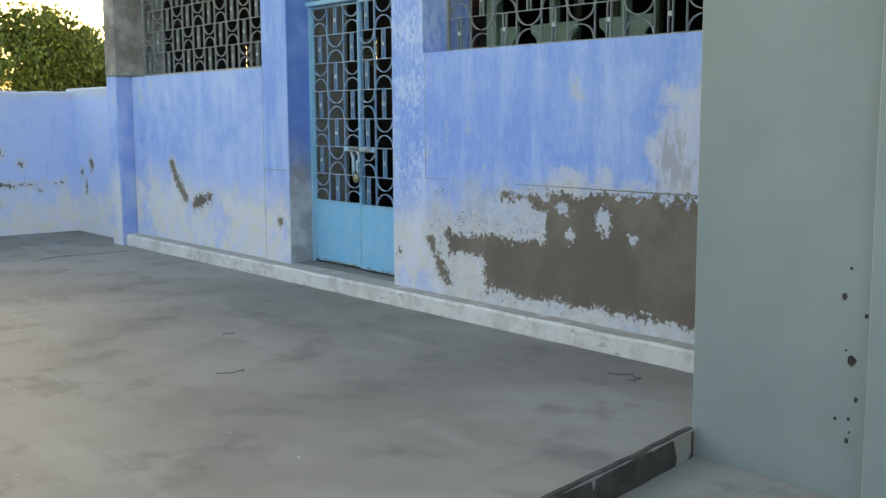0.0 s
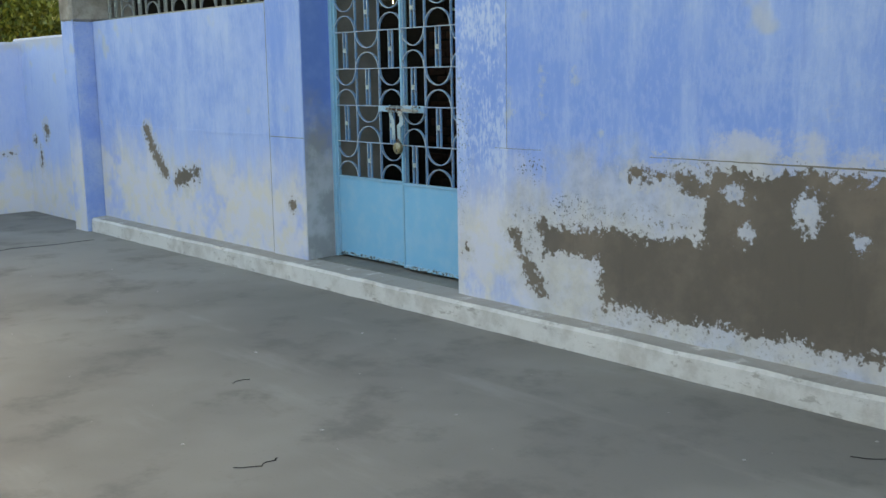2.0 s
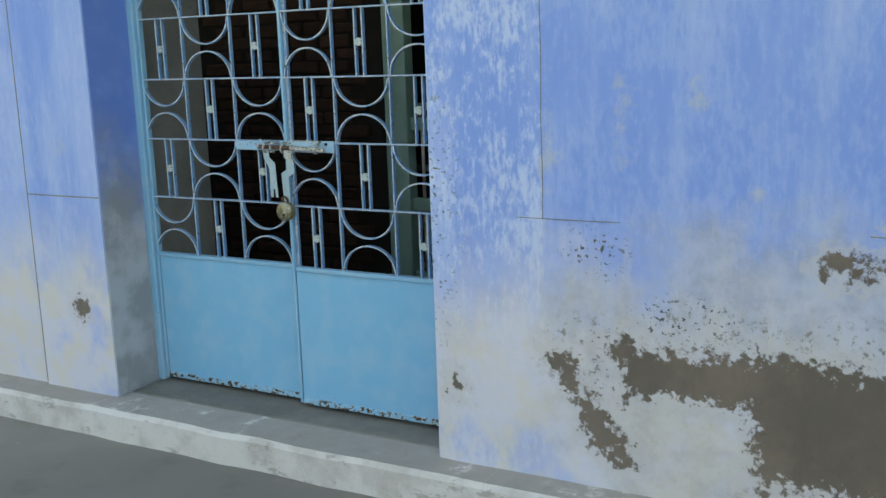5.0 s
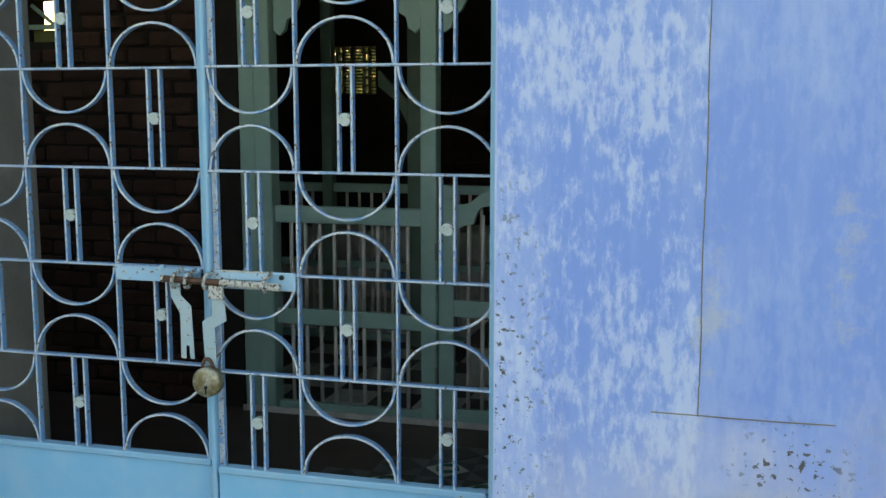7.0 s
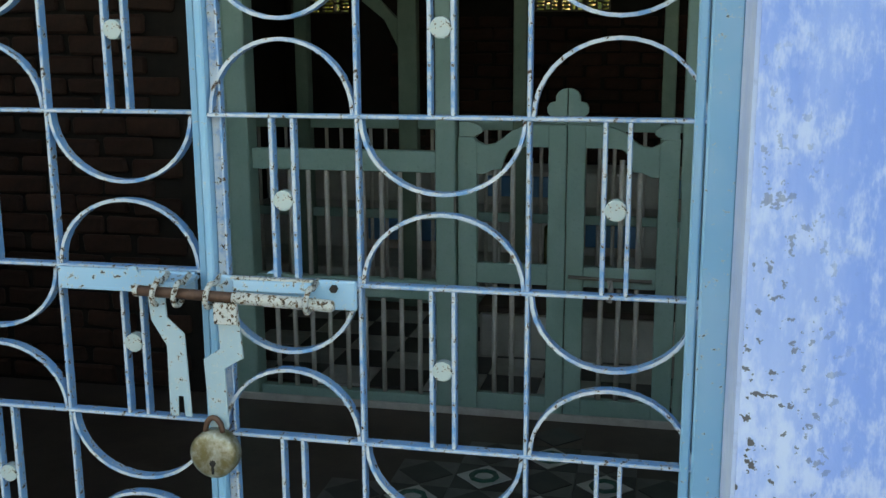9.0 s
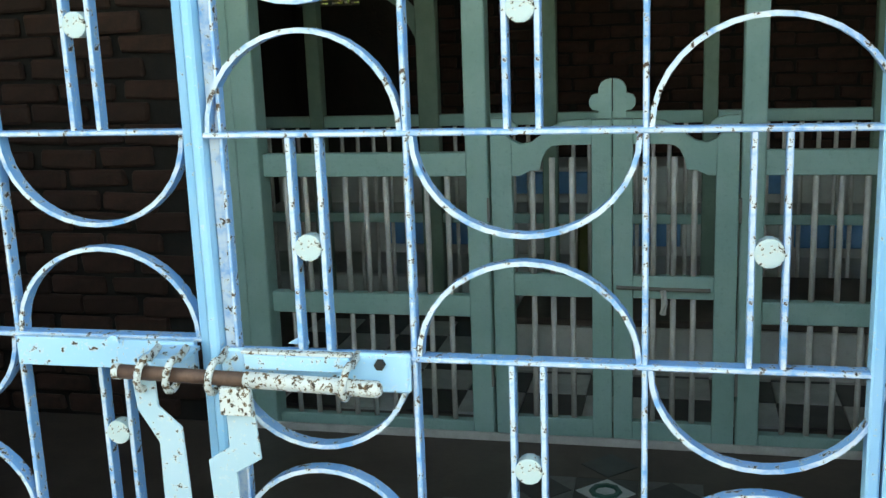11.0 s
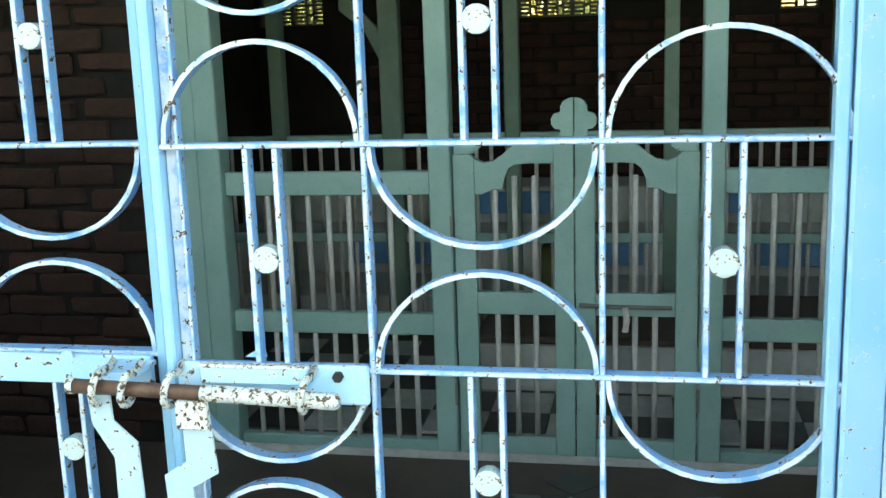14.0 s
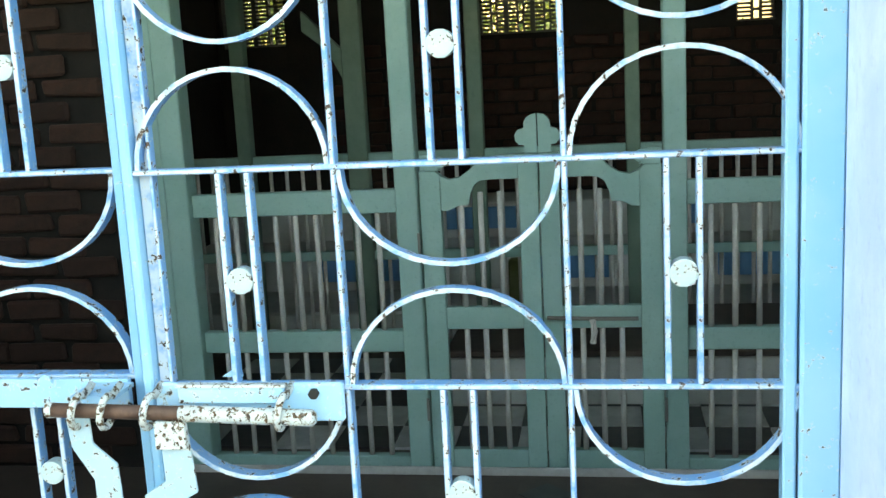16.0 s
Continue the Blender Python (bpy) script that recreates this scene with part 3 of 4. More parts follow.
# cracks and twigs on the floor
for pts in ([(-2.84, -1.354), (-3.01, -1.04), (-2.96, -0.75), (-2.96, -0.35)], [(2.834, -0.60), (2.927, -0.534), (3.0, -0.56), (3.014, -0.616), (2.97, -0.60)],
            [(0.864, -1.555), (0.85, -1.50), (0.873, -1.452)], [(1.624, -1.995), (1.672, -1.926), (1.66, -1.87), (1.652, -1.826)]):
    fine = [(p[0] + (q[0] - p[0]) * k / 4 + 0.006 * math.sin(7 * k + p[0]), p[1] + (q[1] - p[1]) * k / 4 + 0.01 * math.cos(5 * k), 0.003) for p, q in zip(pts, pts[1:]) for k in range(4)]
    solid("twig", tube(fine, 0.0016, 5), m_crack, "thin dark dry twig on the concrete", "twig", kind="")


# ---- iron grilles ----
CELL = 0.2
BAR, DEEP = 0.0050, 0.015
shared = {}


def common(key, make, material, smooth=False):
    key = (key, material.name)
    if key not in shared:
        shared[key] = mesh_of(key[0], make(), material, smooth)
    return shared[key]


def disc_mesh():
    bm = tube([(0, -0.007, 0), (0, -0.0065, 0), (0, 0.0065, 0), (0, 0.007, 0)], [0.010, 0.0122, 0.0122, 0.010], 14)
    return bm


def grille(owner, xs, zs, paint, disc_paint, odd):
    """Flat bars between the lines xs and zs: half rounds and twin bars with a disc, in turn."""
    for i, x in enumerate(xs[1:-1]):
        part("upright_bar", common("upright_%.3f" % (zs[-1] - zs[0]), lambda: box(-BAR / 2, BAR / 2, -DEEP / 2, DEEP / 2, 0, zs[-1] - zs[0], 0.0012), paint), paint, owner).location = (x, 0, zs[0])
    for z in zs[1:-1]:
        part("cross_bar", common("cross_%.3f" % (xs[-1] - xs[0]), lambda: box(0, xs[-1] - xs[0], -DEEP / 2 - 0.001, DEEP / 2 + 0.001, -BAR / 2, BAR / 2, 0.0012), paint), paint, owner).location = (xs[0], 0, z)
    for i, (a, b) in enumerate(zip(xs, xs[1:])):
        for j, (c, d) in enumerate(zip(zs, zs[1:])):
            w, h, mid = b - a, d - c, (a + b) / 2
            if (i + j) % 2 == odd:
                for s in (-0.0135, 0.0135):
                    part("twin_bar", common("twin_%.3f" % h, lambda: box(-0.0026, 0.0026, -0.007, 0.007, 0, h, 0.0008), paint), paint, owner).location = (mid + s, 0, c)
                part("disc", common("disc", disc_mesh, disc_paint), disc_paint, owner, "white painted iron disc").location = (mid, -0.002, (c + d) / 2)
            else:
                k = min(0.44 * h, w * 0.5)
                up = common("half_round_up_%.3f" % w, lambda: arc_strip(w - BAR, k, 0.0044, 0.014, True), paint, False)
                down = common("half_round_down_%.3f" % w, lambda: arc_strip(w - BAR, k, 0.0044, 0.014, False), paint, False)
                part("half_round", up, paint, owner).location = (mid, 0, c + BAR / 2)
                part("half_round", down, paint, owner).location = (mid, 0, d - BAR / 2)


def leaf(x0, x1, lines, odd, label, inner=0.011):
    """A door leaf: angle-iron frame, grille above, sheet-iron panel below."""
    g = thing("gate_leaf", label, "gate", "leaves of the entrance gate")
    zs = [0.58 + CELL * k for k in range(8)]
    for a, b in ((x0, x0 + 0.010), (x1 - inner, x1)):
        lip = 0.011 if b - a > 0.015 else 0.0
        part("stile", box(a, b - lip, -0.010, 0.012, 0.128, 1.985, 0.002), m_frame, g)
        if lip:
            part("stile_lip", box(b - lip + 0.0005, b - 0.001, 0.005, 0.012, 0.13, 1.983, 0.0008), m_frame, g)
    part("top_rail", box(x0 + 0.015, x1 - 0.015, -0.012, 0.012, 1.972, 1.985, 0.002), m_frame, g)
    part("panel_rail", box(x0 + 0.015, x1 - 0.015, -0.014, 0.012, 0.570, 0.584, 0.002), m_frame, g, "rusty top edge of the panel")
    bm = bmesh.new()
    box_into(bm, x0 + 0.0145, x1 - 0.0145, -0.007, -0.003, 0.145, 0.569)
    part("sheet_panel", bm, m_panel, g, "sky-blue sheet-iron panel")
    part("bottom_rail", rough_up(box(x0 + 0.015, x1 - 0.015, -0.012, 0.010, 0.128, 0.146, 0.002), 0.002, 30), m_edge, g, "rusted bottom edge")
    grille(g, lines, zs, m_iron, m_discs, odd)
    return g


left_leaf = leaf(-0.604, 0.016, [-0.606, -0.411, -0.206, -0.004], 1, "blue iron gate leaf with half-round grille, closed", 0.022)
left_leaf.location = (0, 0.035, 0)
right_leaf = leaf(0.020, 0.604, [0.030, 0.2145, 0.4145, 0.610], 0, "blue iron gate leaf with half-round grille, bolted shut")
# the flat of the right leaf's angle iron laps the joint
part("angle_edge", box(0.0435, 0.047, -0.004, 0.0075, 0.15, 1.97, 0.0008), m_iron, right_leaf)
part("meeting_angle", box(0.0305, 0.0432, 0.004, 0.0075, 0.15, 1.97, 0.0008), m_iron, right_leaf, "blue angle iron with flaked edges")

door = tagged(new("door_frame"), "sky-blue iron door frame with a fanlight above", "door frame", kind="structure")
for s in (-1, 1):
    a, b = (0.606, 0.641) if s > 0 else (-0.634, -0.606)
    part("frame_post", box(a, b, -0.014 if s > 0 else 0.012, 0.05, 0.115, HEAD, 0.003), m_frame, door)
part("transom", box(-0.605, 0.613, -0.028, 0.022, 1.990, 2.022, 0.003), m_frame, door)
part("frame_head", box(-0.603, 0.603, -0.028, 0.022, HEAD - 0.03, HEAD, 0.003), m_frame, door)
fan = thing("fanlight_grille", "blue iron grille over the entrance gate", "grille")
grille(fan, [-0.603 + 0.201 * k for k in range(7)], [2.022 + 0.2 * k for k in range(4)] + [2.72], m_iron, m_discs, 1)
for name, x0, x1 in (("west", -3.4, -0.985), ("east", 0.955, 5.2)):
    n = round((x1 - x0) / 0.205)
    w = thing("window_grille", "weathered grey iron window grille with half rounds", "window", "window grilles")
    w.location = (0, -0.03 if name == "west" else 0.02, 0)
    z0 = SILL + (0.004 if name == "west" else 0.019)
    for a, b, c, d in ((x0, x1, z0, z0 + 0.02), (x0, x1, HEAD - 0.02, HEAD), (x0, x0 + 0.02, z0 + 0.021, HEAD - 0.021), (x1 - 0.02, x1, z0 + 0.021, HEAD - 0.021)):
        part("window_bar", box(a, b, -0.012, 0.012, c, d, 0.002), m_window, w)
    grille(w, [x0 + 0.02 + (x1 - x0 - 0.04) * k / n for k in range(n + 1)], [z0 + 0.02 + (HEAD - z0 - 0.04) * k / 6 for k in range(7)], m_window, m_discs, 0)

# ---- bolt, hasps and padlock ----
bolt = thing("sliding_bolt", "rusty sliding bolt with flaking white paint, shut across the gate", "bolt")
part("back_plate", box(0.034, 0.2125, -0.017, -0.0095, 0.951, 0.987, 0.002), m_plate, bolt, "pale blue plate with rust along its edge")
part("back_plate", box(-0.200, -0.008, 0.016, 0.0235, 0.952, 0.981, 0.0008), m_plate, bolt, "pale blue plate")
part("bolt_rod", tube([(-0.060, -0.038, 0.969), (0.066, -0.038, 0.966)], 0.0068, 12), m_rust, bolt, "bare rusty end of the rod", True)
part("bolt_rod", tube([(0.0662, -0.038, 0.966), (0.188, -0.038, 0.962), (0.192, -0.038, 0.962)], [0.0076, 0.0076, 0.005], 12), m_flake, bolt, "flaking white end of the rod", True)
for x in (-0.033, -0.005, 0.036, 0.161):
    # a bent strap round the rod, its feet on the plate
    strap = [(x + 0.004, -0.012, 0.986)] + [(x + 0.002 * math.sin(a), -0.036 + 0.0145 * math.cos(a), 0.967 + 0.0145 * math.sin(a)) for a in [0.9 + k * 4.6 / 13 for k in range(14)]]
    part("bolt_ring", tube(strap, 0.0036, 6), m_flake, bolt, "", True)
part("rod_tip", tube([(-0.0635, -0.038, 0.969), (-0.062, -0.038, 0.969), (-0.056, -0.038, 0.969)], [0.004, 0.0075, 0.0075], 12), m_flake, bolt, "pale worn tip of the rod", True)
part("guide_strip", box(0.060, 0.160, -0.026, -0.0172, 0.9705, 0.9855, 0.0015), m_plate, bolt, "raised pale strip above the rod")
part("strip_edge", rough_up(box(0.058, 0.162, -0.0262, -0.0174, 0.9857, 0.9885, 0.0006), 0.0006, 90), m_flake, bolt, "rust-eaten upper edge")
part("staple", box(-0.045, -0.002, -0.026, 0.0158, 0.974, 0.978), m_plate, bolt)
part("hasp", slab([(-0.047, 0.966), (-0.024, 0.966), (-0.023, 0.936), (-0.001, 0.916), (0.003, 0.810), (-0.006, 0.810), (-0.007, 0.836), (-0.014, 0.836), (-0.015, 0.810), (-0.026, 0.810), (-0.025, 0.900), (-0.044, 0.932)], -0.036, -0.033, 0.0006), m_lock, bolt, "cranked hanging hasp, slotted at its end")
part("hasp_collar", box(0.043, 0.0725, -0.0462, -0.0395, 0.934, 0.960, 0.001), m_flake, bolt, "rust-stained collar")
part("hasp", slab([(0.045, 0.956), (0.071, 0.956), (0.076, 0.891), (0.051, 0.876), (0.053, 0.800), (0.028, 0.800), (0.024, 0.887), (0.046, 0.901)], -0.039, -0.036, 0.0006), m_lock, bolt, "cranked pale hasp with rust spots")
part("nut", tube([(0.186, -0.022, 0.978), (0.186, -0.016, 0.978)], 0.005, 6), m_black, bolt)
for x, z in ((-0.100, 0.981), (0.092, 0.987)):
    part("lug", slab([(x, z), (x + 0.020, z), (x + 0.018, z + 0.007), (x + 0.013, z + 0.008)], 0.004, 0.008), m_plate, bolt)
lock = thing("padlock", "round worn brass padlock hanging from the hasp", "padlock")
part("lock_body", tube([(0.036, -0.031, 0.769), (0.036, -0.034, 0.769), (0.036, -0.052, 0.769), (0.036, -0.056, 0.769)], [0.025, 0.030, 0.030, 0.024], 26), m_brass, lock, "", True)
part("shackle", tube([(0.036 + 0.011 * math.cos(a), -0.045, 0.797 + 0.018 * math.sin(a)) for a in [math.pi * k / 10 for k in range(11)]], 0.0036, 8), m_rust, lock, "rusty shackle", True)
part("keyhole", tube([(0.037, -0.0575, 0.760), (0.037, -0.055, 0.760)], 0.004, 8), m_black, lock)
part("keyhole_slot", box(0.0355, 0.0385, -0.0575, -0.055, 0.746, 0.757), m_black, lock)

# ---- inside: hall, partition, rear room ----
HALL = 0.047
Y1, Y2, Y3 = 2.08, 3.35, 4.80
solid("floor_hall", box(-3.4, 3.4, BACK, 5.0, -0.25, HALL - 0.012), m_tile_red, "worn brown cement floor of the hall", "floor")
BW = 2.06
gaps = [(-2.92, -2.55, 1.70, 1.98), (-1.97, -1.76, 1.57, 1.76)]
west = [(-3.4, -0.935, BW, BW + 0.2, -0.25, 1.57), (-3.4, -0.935, BW, BW + 0.2, 1.98, TOP - 0.03), (-3.4, -2.92, BW, BW + 0.2, 1.57, 1.98), (-2.92, -2.55, BW, BW + 0.2, 1.57, 1.70),
        (-2.55, -1.97, BW, BW + 0.2, 1.57, 1.98), (-1.97, -1.76, BW, BW + 0.2, 1.76, 1.98), (-1.76, -0.935, BW, BW + 0.2, 1.57, 1.98), (-1.745, -1.685, BW + 0.2, 5.0, -0.25, TOP - 0.03)]
solid("wall_hall_west", many(west), m_mortar, "brick wall coloured dark for the dim hall, with recessed mortar and small openings", "wall")
solid("wall_hall_east", box(3.4, 3.6, BACK + 0.005, 5.0, -0.25, TOP - 0.03), m_inside, "plastered wall coloured dark for the unlit hall", "wall")
holes = [(-1.66, -1.29), (-0.21, 0.22), (1.13, 1.33)]
VENT0, VENT1 = 1.37, 1.69
rear = [(-1.745, 3.6, Y3, Y3 + 0.2, -0.25, VENT0), (-1.745, 3.6, Y3, Y3 + 0.2, VENT1, TOP - 0.03)]
edges = [-1.745] + [v for h in holes for v in h] + [3.6]
rear += [(edges[i], edges[i + 1], Y3, Y3 + 0.2, VENT0, VENT1) for i in range(0, len(edges), 2)]
solid("wall_rear", many(rear), m_mortar, "rear wall coloured dark for the dim room, with pierced vents", "wall")


def vent(a, b):
    """A pierced cement screen: short slots and upright bars in squares."""
    v = thing("vent_screen", "pierced cement vent screen with daylight behind", "vent", "vent screens")
    n = max(1, round((b - a) / 0.15))
    w = (b - a) / n
    for i in range(n):
        x = a + i * w
        for j in range(3):
            z, h = VENT0 + j * (VENT1 - VENT0) / 3, (VENT1 - VENT0) / 3
            slats = ([(x, x + 0.012, Y3 + 0.04, Y3 + 0.09, z, z + h), (x + w - 0.012, x + w, Y3 + 0.04, Y3 + 0.09, z, z + h), (x + 0.4 * w, x + 0.46 * w, Y3 + 0.04, Y3 + 0.09, z, z + h), (x + 0.62 * w, x + 0.68 * w, Y3 + 0.04, Y3 + 0.09, z, z + h)]
                      + [(x + 0.0125, x + 0.3995 * w, Y3 + 0.041, Y3 + 0.089, z + h * k / 5, z + h * k / 5 + 0.012) for k in range(5)]
                      + [(x + 0.6805 * w, x + w - 0.0125, Y3 + 0.041, Y3 + 0.089, z + h * k / 5, z + h * k / 5 + 0.012) for k in range(5)]
                      + [(x + 0.4605 * w, x + 0.6195 * w, Y3 + 0.041, Y3 + 0.089, z + h * k / 2, z + h * k / 2 + 0.014) for k in range(2)])
            for slat in slats:
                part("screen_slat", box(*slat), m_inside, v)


for a, b in holes:
    vent(a, b)
side = thing("vent_screen", "pierced cement vent screen in the side wall", "vent", "vent screens")
for k in range(6):
    part("screen_block", box(-3.56, -3.50, 1.0, 1.3, 1.66 + 0.062 * k, 1.692 + 0.062 * k), m_inside, side)
for k in range(5):
    part("screen_block", box(-3.555, -3.505, 1.0 + 0.066 * k, 1.036 + 0.066 * k, 1.66, 2.0), m_inside, side)
west_vent = thing("vent_screen", "pierced cement vent screen in the brick wall", "vent", "vent screens")
for k in range(6):
    part("screen_block", box(-2.92, -2.55, BW + 0.05, BW + 0.10, 1.70 + 0.05 * k, 1.722 + 0.05 * k), m_inside, west_vent)
for k in range(5):
    part("screen_block", box(-2.92 + 0.085 * k, -2.895 + 0.085 * k, BW + 0.055, BW + 0.095, 1.70, 1.98), m_inside, west_vent)
grate = thing("small_window", "small barred opening with bright daylight behind", "window")
part("window_bar", box(-1.97, -1.76, BW + 0.08, BW + 0.11, 1.63, 1.65), m_wood, grate)
part("window_bar", box(-1.97, -1.85, BW + 0.12, BW + 0.14, 1.572, 1.628), m_olive, grate)
part("window_bar", tube([(-1.96, BW + 0.1, 1.735), (-1.85, BW + 0.1, 1.65)], 0.009, 6), m_wood, grate)


def bars(owner, x0, x1, z0, z1, y, step=0.067):
    n = max(1, int((x1 - x0 - 0.02) / step))
    gap = (x1 - x0) / (n + 1)
    for k in range(n):
        me = common("round_bar_%.3f" % (z1 - z0), lambda: tube([(0, 0, 0), (0, 0, z1 - z0)], 0.0085, 8), m_bar, True)
        part("bar", me, m_bar, owner, "pale painted round bar").location = (x0 + gap * (k + 1), y, z0)


def panel(owner, x0, x1, y, rails):
    """Rails between two posts, with bars between the rails."""
    for z0, z1 in rails:
        part("rail", box(x0, x1, y - 0.018, y + 0.018, z0, z1, 0.003), m_wood, owner)
    for (a, b), (c, d) in zip(rails, rails[1:]):
        bars(owner, x0, x1, d, a, y)


screen = thing("partition", "green painted wooden partition with barred panels", "partition")
for a, b, c in ((-0.925, -0.855, 0.0), (-0.853, -0.782, 0.012), (-0.157, -0.092, 0.0), (0.606, 0.669, 0.0), (1.40, 1.47, 0.0), (2.3, 2.37, 0.0)):
    part("post", box(a, b, Y1 - 0.035 - c, Y1 + 0.035, HALL - 0.012, 2.7, 0.004), m_wood, screen)
part("threshold", box(-0.93, 2.36, Y1 - 0.058, Y1 - 0.049, HALL - 0.012, 0.060, 0.002), m_bar, screen, "pale worn threshold board")
part("head_beam", box(-1.0, 3.3, Y1 - 0.04, Y1 + 0.04, 2.701, 2.80, 0.004), m_wood, screen)
for xc in (-0.8175, -0.1245, 0.6375):
    for sgn in (-1, 1):
        shape = [(0.037, 1.95), (0.037, 1.60), (0.060, 1.58), (0.085, 1.60), (0.095, 1.64), (0.125, 1.66), (0.145, 1.70), (0.15, 1.75), (0.185, 1.78), (0.21, 1.84), (0.26, 1.88), (0.27, 1.95)]
        part("bracket", slab([(xc + sgn * (u + (0.006 if xc < -0.5 else 0)), z) for u, z in shape], Y1 - 0.012, Y1 + 0.012), m_wood, screen, "scalloped wooden bracket")
RAILS = [(0.829, 0.898), (0.408, 0.473), (0.036, 0.078)]
for a, b in ((-0.782, -0.157), (0.669, 1.40), (1.47, 2.3)):
    panel(screen, a, b, Y1, RAILS)


def half_gate(sign, x_out, x_in):
    """One wing of the low gate: two stiles, rails, bars and a scalloped top."""
    g = thing("low_gate_wing", "green wooden low gate wing with a scalloped top, closed", "gate", "wings of the low gate")
    y0, y1 = Y1 - 0.016, Y1 + 0.016

    def X(u):
        return x_out + (x_in - x_out) * u

    part("outer_stile", slab([(X(0.01), 0.036), (X(0.187), 0.036), (X(0.187), 0.932), (X(0.15), 0.946), (X(0.01), 0.946)], y0, y1, 0.002), m_wood, g)
    part("inner_stile", slab([(X(0.836), 0.036), (X(0.996), 0.036), (X(0.996), 0.988), (X(0.836), 0.986)], y0, y1, 0.002), m_wood, g)
    curve = [(0.188, 0.932), (0.26, 0.92), (0.35, 0.926), (0.42, 0.943), (0.50, 0.966), (0.60, 0.981), (0.70, 0.986), (0.835, 0.987), (0.835, 0.917), (0.60, 0.917), (0.517, 0.914), (0.47, 0.902), (0.435, 0.875), (0.414, 0.845), (0.34, 0.844), (0.29, 0.836), (0.25, 0.829), (0.188, 0.829)]
    part("scalloped_rail", slab([(X(u), z) for u, z in curve], y0 + 0.002, y1 - 0.002, 0.001), m_wood, g)
    tre = [(0.996, 0.989), (0.895, 0.989), (0.893, 1.011), (0.85, 1.013), (0.822, 1.024), (0.818, 1.040), (0.84, 1.054), (0.893, 1.059), (0.895, 1.075), (0.915, 1.088), (0.95, 1.096), (0.996, 1.099)]
    part("trefoil", slab([(X(u), z) for u, z in tre], y0 + 0.003, y1 - 0.003), m_wood, g, "trefoil finial half")
    horn = [(0.02, 0.947), (0.19, 0.947), (0.165, 0.953), (0.20, 0.953), (0.235, 0.962), (0.23, 0.974), (0.19, 0.985), (0.10, 0.993), (0.02, 0.993)]
    part("scroll", slab([(X(u), z) for u, z in horn], y0 + 0.003, y1 - 0.003), m_wood, g)
    for z0, z1 in ((0.475, 0.541), (0.036, 0.100)):
        a, b = sorted((X(0.188), X(0.835)))
        part("rail", box(a, b, y0 + 0.002, y1 - 0.002, z0, z1, 0.002), m_wood, g)
    a, b = sorted((X(0.188), X(0.835)))
    bars(g, a, b, 0.541, 0.880, Y1, 0.056)
    bars(g, a, b, 0.100, 0.475, Y1, 0.056)
    return g


half_gate(1, -0.091, 0.2575)
half_gate(-1, 0.605, 0.2585)
for x in (-0.092, 0.605):
    for z in (0.70, 0.20):
        part("hinge", box(x - 0.004, x + 0.004, Y1 - 0.042, Y1 - 0.036, z, z + 0.07), m_sill, screen, "dark iron hinge")
latch = thing("gate_latch", "small dark iron hook latch on the low gate", "latch")
part("latch_bar", tube([(0.27, Y1 - 0.028, 0.510), (0.40, Y1 - 0.028, 0.506), (0.53, Y1 - 0.028, 0.505)], 0.006, 6), m_sill, latch)
part("latch_chain", tube([(0.40, Y1 - 0.030, 0.505), (0.405, Y1 - 0.034, 0.47), (0.40, Y1 - 0.032, 0.435)], 0.010, 6), m_bar, latch)

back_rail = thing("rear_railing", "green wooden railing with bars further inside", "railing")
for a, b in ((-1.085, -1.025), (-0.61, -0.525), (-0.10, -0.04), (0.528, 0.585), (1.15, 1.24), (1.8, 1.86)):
    part("post", box(a, b, Y2 - 0.03, Y2 + 0.03, HALL - 0.012, 2.7, 0.004), m_wood_shaded, back_rail)
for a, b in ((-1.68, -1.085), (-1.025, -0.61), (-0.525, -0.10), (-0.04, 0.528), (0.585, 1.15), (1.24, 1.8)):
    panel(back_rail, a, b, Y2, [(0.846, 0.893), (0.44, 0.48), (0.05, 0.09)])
part("brace", slab([(-0.61, 1.32), (-0.61, 1.20), (-0.67, 1.32), (-0.77, 1.40), (-0.77, 1.48)], Y2 - 0.02, Y2 + 0.02), m_wood_shaded, back_rail)

for name, x0, x1, y0, y1, z1, mat, label in (
        ("stone_step", -1.68, 3.39, 3.55, 4.0, 0.16, m_white_step, "white painted step inside the rear room"),
        ("stone_step", -1.68, 3.39, 4.0, 4.4, 0.34, m_white_step, "white painted step inside the rear room"),
        ("stone_step", -1.68, 3.39, 4.4, 4.79, 0.52, m_white_step, "white painted step inside the rear room")):
    tagged(solid(name, box(x0, x1, y0, y1, -0.012, z1, 0.01), mat, label, "step", "", "steps in the rear room"))
plinth = thing("stone_step", "low white step with a brown cement tread behind the gate", "step", "steps in the rear room")
for k in range(9):
    a = -0.12 + 0.39 * k
    part("riser_block", box(a, a + 0.387, 2.64, 3.27, HALL - 0.012, 0.215 + 0.004 * (k % 2), 0.008), m_white_step, plinth)
part("tread", rough_up(box(-0.13, 3.39, 2.625, 3.28, 0.220, 0.245, 0.006), 0.002, 9), m_tile_red, plinth, "worn brown cement tread")
for i, (x, z, y) in enumerate(((-0.75, 0.34, 3.99), (-0.2, 0.52, 4.39), (0.25, 0.34, 3.99), (0.75, 0.52, 4.39), (1.15, 0.34, 3.99), (1.6, 0.52, 4.39))):
    solid("blue_block", box(x - 0.2, x + 0.2, y - 0.03, y - 0.001, z - 0.13, z - 0.02, 0.004), m_blue_box, "blue painted panel on a step's face", "panel", "", "blue panels on the steps")
